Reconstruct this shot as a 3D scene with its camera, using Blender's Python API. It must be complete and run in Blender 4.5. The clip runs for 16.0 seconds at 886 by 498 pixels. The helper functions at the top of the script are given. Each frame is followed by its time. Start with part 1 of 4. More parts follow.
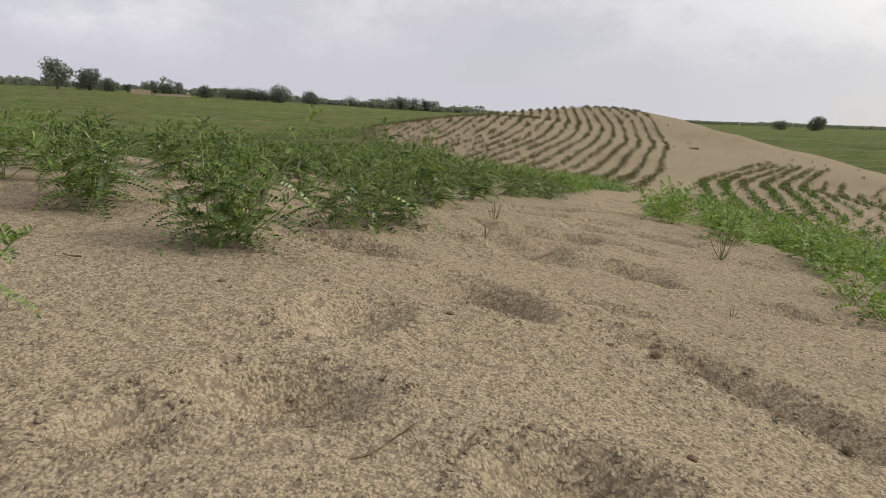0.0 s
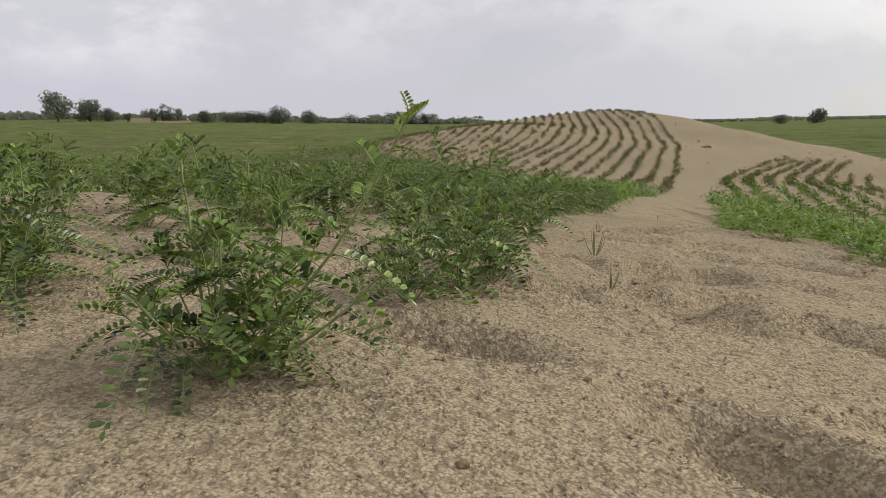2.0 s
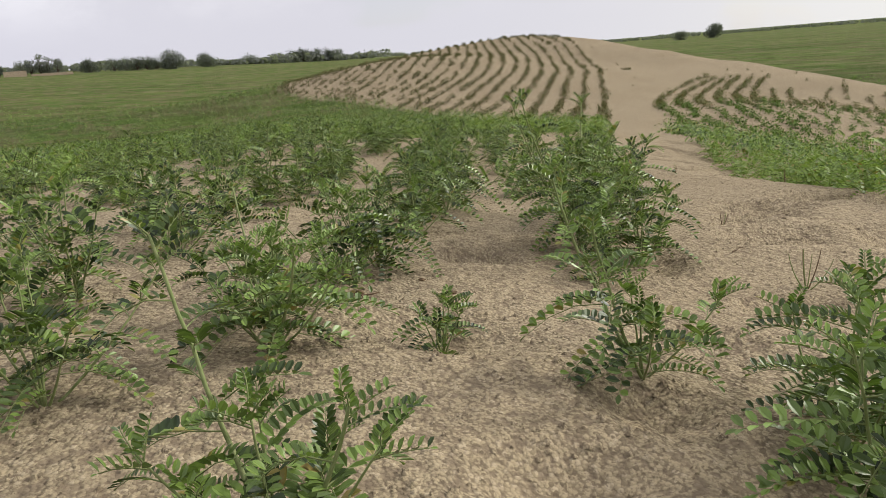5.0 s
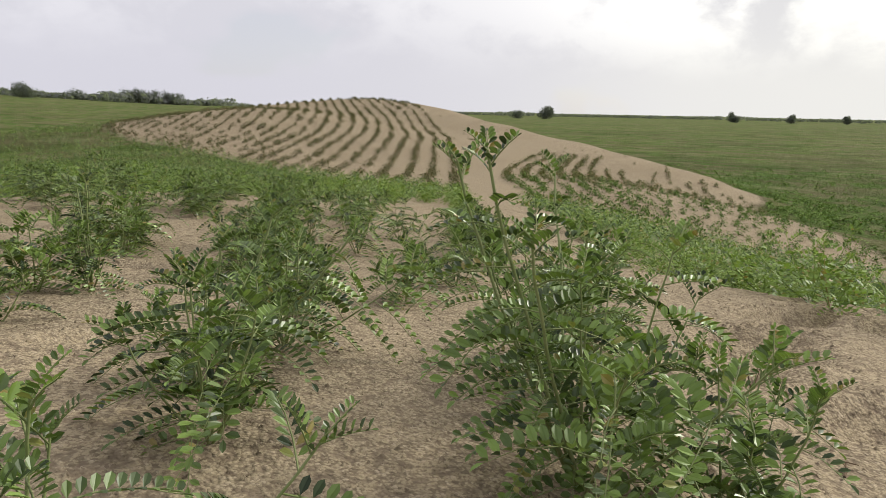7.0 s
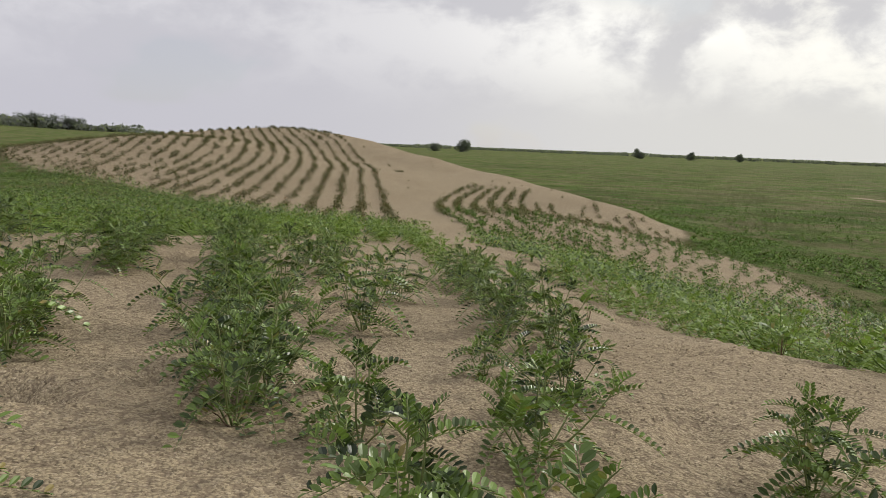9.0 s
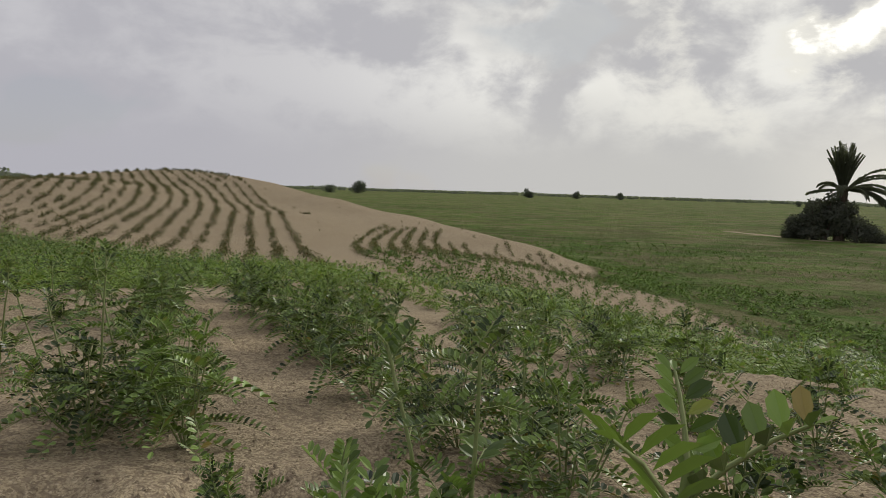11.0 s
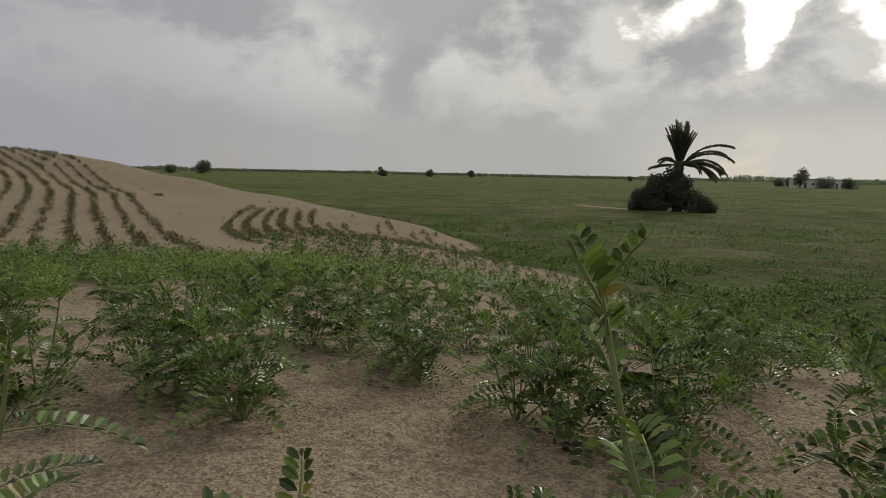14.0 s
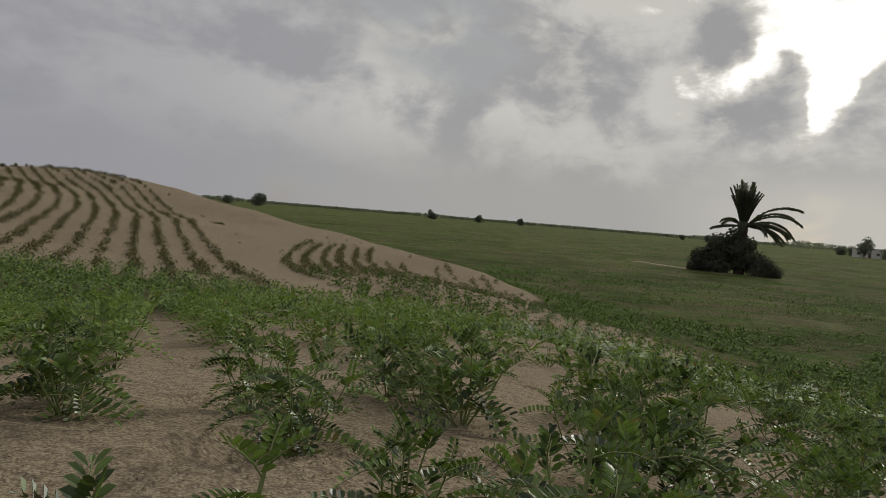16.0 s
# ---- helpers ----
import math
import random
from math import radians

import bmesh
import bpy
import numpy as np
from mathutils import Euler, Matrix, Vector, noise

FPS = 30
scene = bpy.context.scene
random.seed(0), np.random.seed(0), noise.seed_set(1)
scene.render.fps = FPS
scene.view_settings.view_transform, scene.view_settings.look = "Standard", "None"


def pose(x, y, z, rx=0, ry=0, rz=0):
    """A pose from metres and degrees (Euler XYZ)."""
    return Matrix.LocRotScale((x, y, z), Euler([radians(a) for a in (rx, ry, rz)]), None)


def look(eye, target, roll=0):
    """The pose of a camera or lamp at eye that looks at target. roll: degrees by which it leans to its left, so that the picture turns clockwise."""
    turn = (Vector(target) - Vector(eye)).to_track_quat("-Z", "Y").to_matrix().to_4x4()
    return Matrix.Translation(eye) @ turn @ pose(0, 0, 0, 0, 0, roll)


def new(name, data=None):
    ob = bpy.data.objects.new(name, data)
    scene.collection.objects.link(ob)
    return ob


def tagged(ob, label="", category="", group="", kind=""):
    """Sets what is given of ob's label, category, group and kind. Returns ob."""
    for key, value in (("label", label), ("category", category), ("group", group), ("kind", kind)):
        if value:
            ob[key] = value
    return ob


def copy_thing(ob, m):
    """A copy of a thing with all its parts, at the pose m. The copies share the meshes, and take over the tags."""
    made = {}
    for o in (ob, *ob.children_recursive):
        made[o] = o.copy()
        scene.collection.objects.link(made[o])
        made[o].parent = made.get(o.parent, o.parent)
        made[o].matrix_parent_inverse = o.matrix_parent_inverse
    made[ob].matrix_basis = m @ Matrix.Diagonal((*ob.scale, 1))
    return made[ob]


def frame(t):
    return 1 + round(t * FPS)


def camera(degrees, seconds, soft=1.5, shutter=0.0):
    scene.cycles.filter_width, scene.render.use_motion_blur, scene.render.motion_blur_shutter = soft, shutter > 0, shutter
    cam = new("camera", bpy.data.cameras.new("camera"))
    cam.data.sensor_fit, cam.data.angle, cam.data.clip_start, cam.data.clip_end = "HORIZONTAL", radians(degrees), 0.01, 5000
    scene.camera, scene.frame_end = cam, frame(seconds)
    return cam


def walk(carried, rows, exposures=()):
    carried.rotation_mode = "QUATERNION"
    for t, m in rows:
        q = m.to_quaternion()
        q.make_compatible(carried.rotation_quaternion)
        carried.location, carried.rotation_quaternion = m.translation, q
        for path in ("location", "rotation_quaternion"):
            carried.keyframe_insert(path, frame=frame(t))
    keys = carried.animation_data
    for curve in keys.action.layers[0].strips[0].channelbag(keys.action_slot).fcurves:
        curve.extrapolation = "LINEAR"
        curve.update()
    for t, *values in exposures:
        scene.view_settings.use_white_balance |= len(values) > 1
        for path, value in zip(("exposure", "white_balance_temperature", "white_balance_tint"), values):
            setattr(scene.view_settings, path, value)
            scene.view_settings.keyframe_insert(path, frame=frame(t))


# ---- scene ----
cam = camera(68.25, 16.0, 0.6)
# seconds, eye, point looked at, roll
PATH = [
    (0, (0.000, 0.000, 0.500), (0.000, 9.789, -1.544), 1.77),
    (0.5, (-0.087, 0.206, 0.497), (0.081, 10.017, -1.431), 0.64),
    (1, (-0.164, 0.421, 0.500), (-0.164, 10.235, -1.417), -0.65),
    (1.5, (-0.237, 0.650, 0.479), (0.006, 10.447, -1.511), -0.97),
    (2, (-0.301, 0.885, 0.468), (-0.384, 10.708, -1.401), -1.30),
    (2.5, (-0.371, 1.135, 0.472), (-0.136, 10.963, -1.358), -1.84),
    (3, (-0.420, 1.382, 0.475), (0.489, 11.149, -1.469), -2.18),
    (3.2, (-0.444, 1.461, 0.483), (0.698, 11.183, -1.562), -2.86),
    (5.3, (-0.774, 2.131, 0.572), (0.280, 11.643, -2.330), -4.64),
    (5.5, (-0.768, 2.236, 0.557), (0.465, 11.758, -2.237), -2.72),
    (6, (-0.735, 2.514, 0.546), (1.117, 12.001, -2.020), -2.11),
    (6.5, (-0.679, 2.788, 0.519), (2.308, 12.016, -1.915), 0.08),
    (7, (-0.621, 3.053, 0.480), (2.843, 12.203, -1.588), 1.15),
    (7.5, (-0.575, 3.321, 0.467), (2.991, 12.526, -1.128), 1.66),
    (8, (-0.540, 3.606, 0.443), (3.248, 12.750, -0.987), 1.72),
    (8.2, (-0.535, 3.732, 0.436), (3.291, 12.865, -0.959), 2.31),
    (10.3, (-1.149, 4.258, 0.440), (5.014, 11.919, -1.384), 2.01),
    (10.5, (-1.184, 4.331, 0.434), (4.885, 12.145, -1.017), 2.99),
    (11, (-1.248, 4.533, 0.417), (4.742, 12.490, -0.482), 1.76),
    (11.5, (-1.261, 4.767, 0.401), (5.187, 12.380, -0.285), 1.99),
    (12, (-1.243, 5.004, 0.379), (5.499, 12.342, -0.456), 4.35),
    (12.5, (-1.244, 5.247, 0.360), (5.664, 12.444, -0.334), 5.85),
    (13, (-1.270, 5.511, 0.352), (6.004, 12.324, -0.470), 5.00),
    (13.5, (-1.304, 5.801, 0.343), (6.428, 11.998, -0.999), 3.04),
    (14, (-1.286, 6.047, 0.310), (6.298, 12.461, -0.855), 1.19),
    (14.5, (-1.237, 6.274, 0.310), (5.779, 13.356, -0.476), 0.29),
    (15, (-1.141, 6.517, 0.311), (6.124, 13.363, -0.286), 2.15),
    (15.5, (-1.115, 6.801, 0.279), (6.021, 13.776, -0.373), 3.75),
    (16, (-1.056, 7.018, 0.235), (6.085, 13.999, -0.282), 4.70),
]
EXPOSURE = [(t, stops, 6500, 7.5) for t, stops in (
    (0, 0.36), (2.5, 0.36), (5.5, 0.62), (7, 0.56), (8, 0.36), (10.5, 0.10), (12, -0.40), (12.7, -0.46), (13.4, -0.62), (14, -0.49), (14.6, -0.44), (16, -0.66))]
walk(cam, [(t, look(e, a, r)) for t, e, a, r in PATH], EXPOSURE)

# ---------------------------------------------------------------- light
SUN_AZ, SUN_EL = 80.0, 30.0          # degrees right of +y, degrees up


def sky_world():
    w = bpy.data.worlds.new("overcast_sky")
    w.use_nodes = True
    scene.world = w
    nt = w.node_tree
    nt.nodes.clear()
    N, L = nt.nodes.new, nt.links.new

    def math_node(op, a, b=None, clamp=False):
        n = N("ShaderNodeMath")
        n.operation, n.use_clamp = op, clamp
        for i, v in enumerate((a, b)):
            if v is None:
                continue
            if isinstance(v, (int, float)):
                n.inputs[i].default_value = v
            else:
                L(v, n.inputs[i])
        return n.outputs[0]

    def smooth(v, lo, hi):
        n = N("ShaderNodeMapRange")
        n.interpolation_type = "SMOOTHSTEP"
        L(v, n.inputs[0])
        n.inputs[1].default_value, n.inputs[2].default_value = lo, hi
        return n.outputs[0]

    def mix(f, a, b, blend="MIX"):
        n = N("ShaderNodeMix")
        n.data_type, n.blend_type = "RGBA", blend
        for k, v in ((0, f), (6, a), (7, b)):
            if isinstance(v, (int, float)):
                n.inputs[k].default_value = v
            elif isinstance(v, tuple):
                n.inputs[k].default_value = (*v, 1)
            else:
                L(v, n.inputs[k])
        return n.outputs[2]

    co = N("ShaderNodeTexCoord").outputs["Generated"]
    sep = N("ShaderNodeSeparateXYZ")
    L(co, sep.inputs[0])
    z = sep.outputs[2]
    zz = math_node("ADD", math_node("MAXIMUM", z, 0.0), 0.16)
    flat = N("ShaderNodeCombineXYZ")
    L(math_node("DIVIDE", sep.outputs[0], zz), flat.inputs[0])
    L(math_node("DIVIDE", sep.outputs[1], zz), flat.inputs[1])
    flat.inputs[2].default_value = 3.7

    def noise_tex(scale, detail, rough, warp, vec=None):
        n = N("ShaderNodeTexNoise")
        n.inputs["Scale"].default_value, n.inputs["Detail"].default_value = scale, detail
        n.inputs["Roughness"].default_value, n.inputs["Distortion"].default_value = rough, warp
        L(vec or flat.outputs[0], n.inputs["Vector"])
        return n.outputs[0]

    ragged = N("ShaderNodeTexNoise")
    ragged.inputs["Scale"].default_value, ragged.inputs["Detail"].default_value, ragged.inputs["Roughness"].default_value = 9.0, 4.0, 0.5
    L(co, ragged.inputs["Vector"])
    shift = N("ShaderNodeVectorMath")
    shift.operation = "MULTIPLY_ADD"
    L(ragged.outputs["Color"], shift.inputs[0])
    shift.inputs[1].default_value = (0.10, 0.10, 0.10)
    shift.inputs[2].default_value = (-0.05, -0.05, -0.05)
    moved = N("ShaderNodeVectorMath")
    L(co, moved.inputs[0])
    L(shift.outputs[0], moved.inputs[1])
    torn = N("ShaderNodeVectorMath")
    torn.operation = "NORMALIZE"
    L(moved.outputs[0], torn.inputs[0])

    def lobe(az, el, width, at=co):
        """1 in the direction given, falling off over width degrees."""
        a, e = radians(az), radians(el)
        d = N("ShaderNodeVectorMath")
        d.operation = "DOT_PRODUCT"
        L(at, d.inputs[0])
        d.inputs[1].default_value = (math.sin(a) * math.cos(e), math.cos(a) * math.cos(e), math.sin(e))
        return smooth(d.outputs["Value"], math.cos(radians(width)), 1.0)

    stretch = N("ShaderNodeVectorMath")
    stretch.operation = "MULTIPLY"
    L(co, stretch.inputs[0])
    stretch.inputs[1].default_value = (1.0, 1.0, 1.7)
    big = noise_tex(2.1, 4.0, 0.5, 0.3, stretch.outputs[0])
    puff = noise_tex(4.2, 8.0, 0.56, 0.25, stretch.outputs[0])
    small = noise_tex(11.0, 7.0, 0.6, 0.3, stretch.outputs[0])
    lumpy = math_node("ADD", math_node("MULTIPLY", puff, 0.66), math_node("MULTIPLY", small, 0.34))
    # clear sky between the clouds
    sky = N("ShaderNodeTexSky")
    sky.sky_type, sky.sun_disc = "NISHITA", False
    sky.sun_elevation, sky.sun_rotation = radians(SUN_EL), radians(SUN_AZ)
    clear = mix(1.0, sky.outputs[0], (0.10, 0.10, 0.10), "MULTIPLY")
    # cloud sheet: lilac-grey haze low down, white billows, grey undersides
    sun_side = lobe(SUN_AZ, 15.0, 85.0)
    veil = mix(sun_side, (0.56, 0.545, 0.62), (0.72, 0.70, 0.675))
    veil = mix(lobe(84.0, 4.0, 24.0), veil, (1.0, 0.95, 0.87))
    white = mix(sun_side, (0.86, 0.84, 0.88), (1.08, 1.05, 1.0))
    grey = mix(sun_side, (0.60, 0.59, 0.645), (0.63, 0.615, 0.635))
    # where the banks and breaks of cloud stand: bearing, height, reach, brighter or darker
    v = math_node("SUBTRACT", math_node("MULTIPLY", lumpy, 1.55), 0.275)
    for az, el, reach, k in ((27, 9.6, 6, 0.16), (36, 9.6, 5, 0.08), (41, 14.3, 5, 0.18), (48.6, 6.8, 2.4, 0.22), (66, 12, 5, 0.16), (20, 14, 9, 0.06),
                             (30, 12.6, 4.5, -0.24), (34.5, 11.7, 4, -0.18), (25.5, 12.6, 3.5, -0.14), (52, 13, 8, -0.15), (58, 10, 8, -0.12), (44, 8, 5, -0.10),
                             (-25, 14, 30, -0.05), (8, 12, 14, -0.08), (67.4, 14.8, 4, -0.18)):
        v = math_node("ADD", v, math_node("MULTIPLY", lobe(az, el, reach, torn.outputs[0]), 0.55 * k))
    cumulus = mix(smooth(v, 0.38, 0.64), grey, white)
    body = math_node("MULTIPLY", smooth(z, 0.03, 0.17), smooth(big, 0.28, 0.46))
    sheet = mix(body, veil, cumulus)
    sheet = mix(math_node("MULTIPLY", lobe(6.0, 12.0, 36.0), 0.6), sheet, (0.56, 0.545, 0.60))
    # the break where the sun stands behind broken clouds
    u = math_node("SUBTRACT", math_node("MULTIPLY", lumpy, 2.0), 0.60)
    for az, el, reach, k in ((79, 20, 17, 0.40), (72.8, 14.2, 6, 0.30), (67.3, 12, 4.6, 0.34), (75.2, 10.4, 2.6, 0.30), (71.5, 11.2, 3.4, -0.50), (78.2, 9.2, 4.6, -0.46),
                             (67.5, 15, 2.6, -0.30), (62, 13, 6, -0.14), (64, 8.5, 6, -0.14), (48.7, 6.8, 2.2, 0.16)):
        u = math_node("ADD", u, math_node("MULTIPLY", lobe(az, el, reach, torn.outputs[0]), 0.75 * k))
    rim = mix(math_node("MULTIPLY", smooth(u, 0.40, 0.62), math_node("MULTIPLY", smooth(z, 0.03, 0.12), lobe(79.0, 15.0, 34.0))), sheet, (1.05, 1.01, 0.93))
    glow = mix(math_node("MULTIPLY", smooth(u, 0.56, 0.74), smooth(lobe(76.0, 15.0, 17.0), 0.0, 0.35)), rim, (2.3, 2.22, 2.1))
    out = N("ShaderNodeOutputWorld")
    bg = N("ShaderNodeBackground")
    L(mix(math_node("MAXIMUM", smooth(big, 0.25, 0.4), 0.85), clear, glow), bg.inputs[0])
    bg.inputs[1].default_value = 0.84
    L(bg.outputs[0], out.inputs[0])


sky_world()
sun = new("sun", bpy.data.lights.new("sun", "SUN"))
sun.data.energy, sun.data.angle, sun.data.color = 1.9, radians(9), (1.0, 0.95, 0.87)
sun.matrix_world = look((60 * math.sin(radians(SUN_AZ)), 60 * math.cos(radians(SUN_AZ)), 60 * math.tan(radians(SUN_EL))), (0, 0, 0))


# ---------------------------------------------------------------- materials
class Nodes:
    """A material's node tree with short calls."""

    def __init__(self, name):
        self.mat = bpy.data.materials.new(name)
        self.mat.use_nodes = True
        self.t = self.mat.node_tree
        self.b = self.t.nodes["Principled BSDF"]
        self.out = self.t.nodes["Material Output"]

    def n(self, kind):
        return self.t.nodes.new(kind)

    def l(self, a, b):
        self.t.links.new(a, b)

    def pos(self):
        return self.n("ShaderNodeNewGeometry").outputs["Position"]

    def noise(self, scale, detail=4.0, rough=0.55, warp=0.0, vec=None):
        n = self.n("ShaderNodeTexNoise")
        n.inputs["Scale"].default_value, n.inputs["Detail"].default_value = scale, detail
        n.inputs["Roughness"].default_value, n.inputs["Distortion"].default_value = rough, warp
        self.l(vec if vec is not None else self.pos(), n.inputs["Vector"])
        return n.outputs[0]

    def ramp(self, v, lo, hi):
        n = self.n("ShaderNodeMapRange")
        n.interpolation_type = "SMOOTHSTEP"
        self.l(v, n.inputs[0])
        n.inputs[1].default_value, n.inputs[2].default_value = lo, hi
        return n.outputs[0]

    def math(self, op, a, b):
        n = self.n("ShaderNodeMath")
        n.operation = op
        for i, v in enumerate((a, b)):
            if isinstance(v, (int, float)):
                n.inputs[i].default_value = v
            else:
                self.l(v, n.inputs[i])
        return n.outputs[0]

    def mix(self, f, a, b, blend="MIX"):
        n = self.n("ShaderNodeMix")
        n.data_type, n.blend_type = "RGBA", blend
        for k, v in ((0, f), (6, a), (7, b)):
            if isinstance(v, (int, float)):
                n.inputs[k].default_value = v
            elif isinstance(v, tuple):
                n.inputs[k].default_value = (*v, 1)
            else:
                self.l(v, n.inputs[k])
        return n.outputs[2]

    def bump(self, h, strength, distance, under=None):
        n = self.n("ShaderNodeBump")
        n.inputs["Strength"].default_value, n.inputs["Distance"].default_value = strength, distance
        self.l(h, n.inputs["Height"])
        if under is not None:
            self.l(under, n.inputs["Normal"])
        return n.outputs[0]


def sand_material():
    m = Nodes("sand")
    grain = m.noise(420.0, 1.0, 0.5)
    cell = m.n("ShaderNodeTexVoronoi")
    cell.inputs["Scale"].default_value, cell.inputs["Randomness"].default_value = 165.0, 1.0
    m.l(m.pos(), cell.inputs["Vector"])
    tint = m.n("ShaderNodeSeparateColor")
    m.l(cell.outputs["Color"], tint.inputs[0])
    lumps = m.noise(150.0, 2.0, 0.5)
    crumbs = m.noise(48.0, 2.0, 0.5)
    patch = m.noise(1.7, 4.0, 0.6)
    col = m.mix(m.ramp(patch, 0.35, 0.68), (0.378, 0.308, 0.201), (0.336, 0.278, 0.186))
    col = m.mix(m.ramp(m.noise(0.5, 2.0), 0.45, 0.65), col, (0.331, 0.268, 0.174))
    col = m.mix(m.math("MULTIPLY", m.ramp(tint.outputs[0], 0.72, 0.95), 0.45), col, (0.50, 0.415, 0.300))
    col = m.mix(m.math("MULTIPLY", m.ramp(tint.outputs[1], 0.78, 0.98), 0.70), col, (0.135, 0.104, 0.072))
    # shade of the hollows coloured in: cell gaps, low lumps, low crumbs go dark
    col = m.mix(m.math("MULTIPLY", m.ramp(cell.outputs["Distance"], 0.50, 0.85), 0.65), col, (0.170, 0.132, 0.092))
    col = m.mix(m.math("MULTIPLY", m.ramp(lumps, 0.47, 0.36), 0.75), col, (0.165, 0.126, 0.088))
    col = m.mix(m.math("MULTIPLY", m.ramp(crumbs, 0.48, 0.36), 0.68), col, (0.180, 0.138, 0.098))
    col = m.mix(m.math("MULTIPLY", m.ramp(grain, 0.55, 0.68), 0.45), col, (0.200, 0.155, 0.110))
    # fields: low green crop with drill lines and bare streaks, read from the sheet's own crop share
    a = m.n("ShaderNodeAttribute")
    a.attribute_name = "crop"
    sep = m.n("ShaderNodeSeparateXYZ")
    m.l(m.pos(), sep.inputs[0])
    comb = m.n("ShaderNodeCombineXYZ")
    m.l(m.math("ADD", m.math("MULTIPLY", sep.outputs[0], -0.36), m.math("MULTIPLY", sep.outputs[1], 0.44)), comb.inputs[0])
    m.l(m.math("ADD", m.math("MULTIPLY", sep.outputs[0], 0.69), m.math("MULTIPLY", sep.outputs[1], 0.58)), comb.inputs[1])
    streak = m.noise(0.42, 8.0, 0.70, 0.4, comb.outputs[0])
    tuft = m.noise(1.6, 7.0, 0.75)
    wide = m.noise(0.035, 4.0, 0.6, 0.3)
    green = m.mix(m.ramp(wide, 0.38, 0.62), (0.088, 0.146, 0.032), (0.138, 0.182, 0.050))
    green = m.mix(m.math("MULTIPLY", m.ramp(tuft, 0.48, 0.62), 0.7), green, (0.045, 0.066, 0.016))
    green = m.mix(m.math("MULTIPLY", m.ramp(streak, 0.46, 0.56), 0.75), green, (0.178, 0.152, 0.084))
    green = m.mix(m.math("MULTIPLY", m.ramp(m.noise(0.8, 6.0, 0.7), 0.52, 0.62), 0.45), green, (0.150, 0.165, 0.052))
    green = m.mix(m.math("MULTIPLY", m.ramp(m.noise(0.20, 5.0, 0.68), 0.46, 0.60), 0.50), green, (0.042, 0.070, 0.012))
    band = m.noise(0.13, 5.0, 0.65, 0.6, comb.outputs[0])
    green = m.mix(m.math("MULTIPLY", m.ramp(band, 0.48, 0.62), 0.50), green, (0.132, 0.120, 0.060))
    pale = m.noise(0.34, 4.0, 0.6, 0.5, comb.outputs[0])
    green = m.mix(m.math("MULTIPLY", m.ramp(pale, 0.56, 0.66), 0.45), green, (0.215, 0.225, 0.105))
    cover = m.ramp(m.math("ADD", a.outputs["Fac"], m.math("MULTIPLY", m.math("SUBTRACT", tuft, 0.5), 0.5)), 0.35, 0.65)
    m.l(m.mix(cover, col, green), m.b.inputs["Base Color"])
    m.b.inputs["Roughness"].default_value = 0.95
    m.b.inputs["Specular IOR Level"].default_value = 0.03
    b = m.bump(m.noise(4.5, 4.0, 0.6, 0.4), 0.5, 0.05)
    b = m.bump(m.noise(19.0, 2.0, 0.5), 0.6, 0.012, b)
    b = m.bump(crumbs, 0.9, 0.009, b)
    b = m.bump(m.math("SUBTRACT", 1.0, cell.outputs["Distance"]), 0.55, 0.004, b)
    b = m.bump(lumps, 0.6, 0.003, b)
    b = m.bump(m.math("MULTIPLY", m.noise(3.1, 5.0, 0.7), cover), 1.0, 0.35, b)
    m.l(b, m.b.inputs["Normal"])
    return m.mat


def leaf_material(name, dark, light, tip=None, trans=0.25, rough=0.5, gloss=0.33):
    """Leaf with light showing through; each leaf and each plant a little different."""
    m = Nodes(name)
    isl = m.n("ShaderNodeNewGeometry").outputs["Random Per Island"]
    obj = m.n("ShaderNodeObjectInfo").outputs["Random"]
    f = m.math("ADD", m.math("MULTIPLY", isl, 0.65), m.math("MULTIPLY", obj, 0.35))
    col = m.mix(m.ramp(f, 0.12, 0.88), dark, light)
    if tip:
        col = m.mix(m.ramp(isl, 0.93, 0.97), col, tip)
    col = m.mix(m.math("MULTIPLY", m.ramp(m.noise(6.0, 3.0), 0.4, 0.7), 0.35), col, light)
    m.l(col, m.b.inputs["Base Color"])
    m.b.inputs["Roughness"].default_value = rough
    m.b.inputs["Specular IOR Level"].default_value = gloss
    tr = m.n("ShaderNodeBsdfTranslucent")
    m.l(m.mix(1.0, col, (1.3, 1.5, 0.7), "MULTIPLY"), tr.inputs[0])
    mx = m.n("ShaderNodeMixShader")
    mx.inputs[0].default_value = trans
    m.l(m.b.outputs[0], mx.inputs[1])
    m.l(tr.outputs[0], mx.inputs[2])
    m.l(mx.outputs[0], m.out.inputs[0])
    return m.mat


def plain_material(name, a, b, scale, rough=0.9, bump=0.4, dist=0.01):
    m = Nodes(name)
    n = m.noise(scale, 5.0, 0.6)
    m.l(m.mix(m.ramp(n, 0.3, 0.7), a, b), m.b.inputs["Base Color"])
    m.b.inputs["Roughness"].default_value = rough
    m.b.inputs["Specular IOR Level"].default_value = 0.2
    m.l(m.bump(n, bump, dist), m.b.inputs["Normal"])
    return m.mat


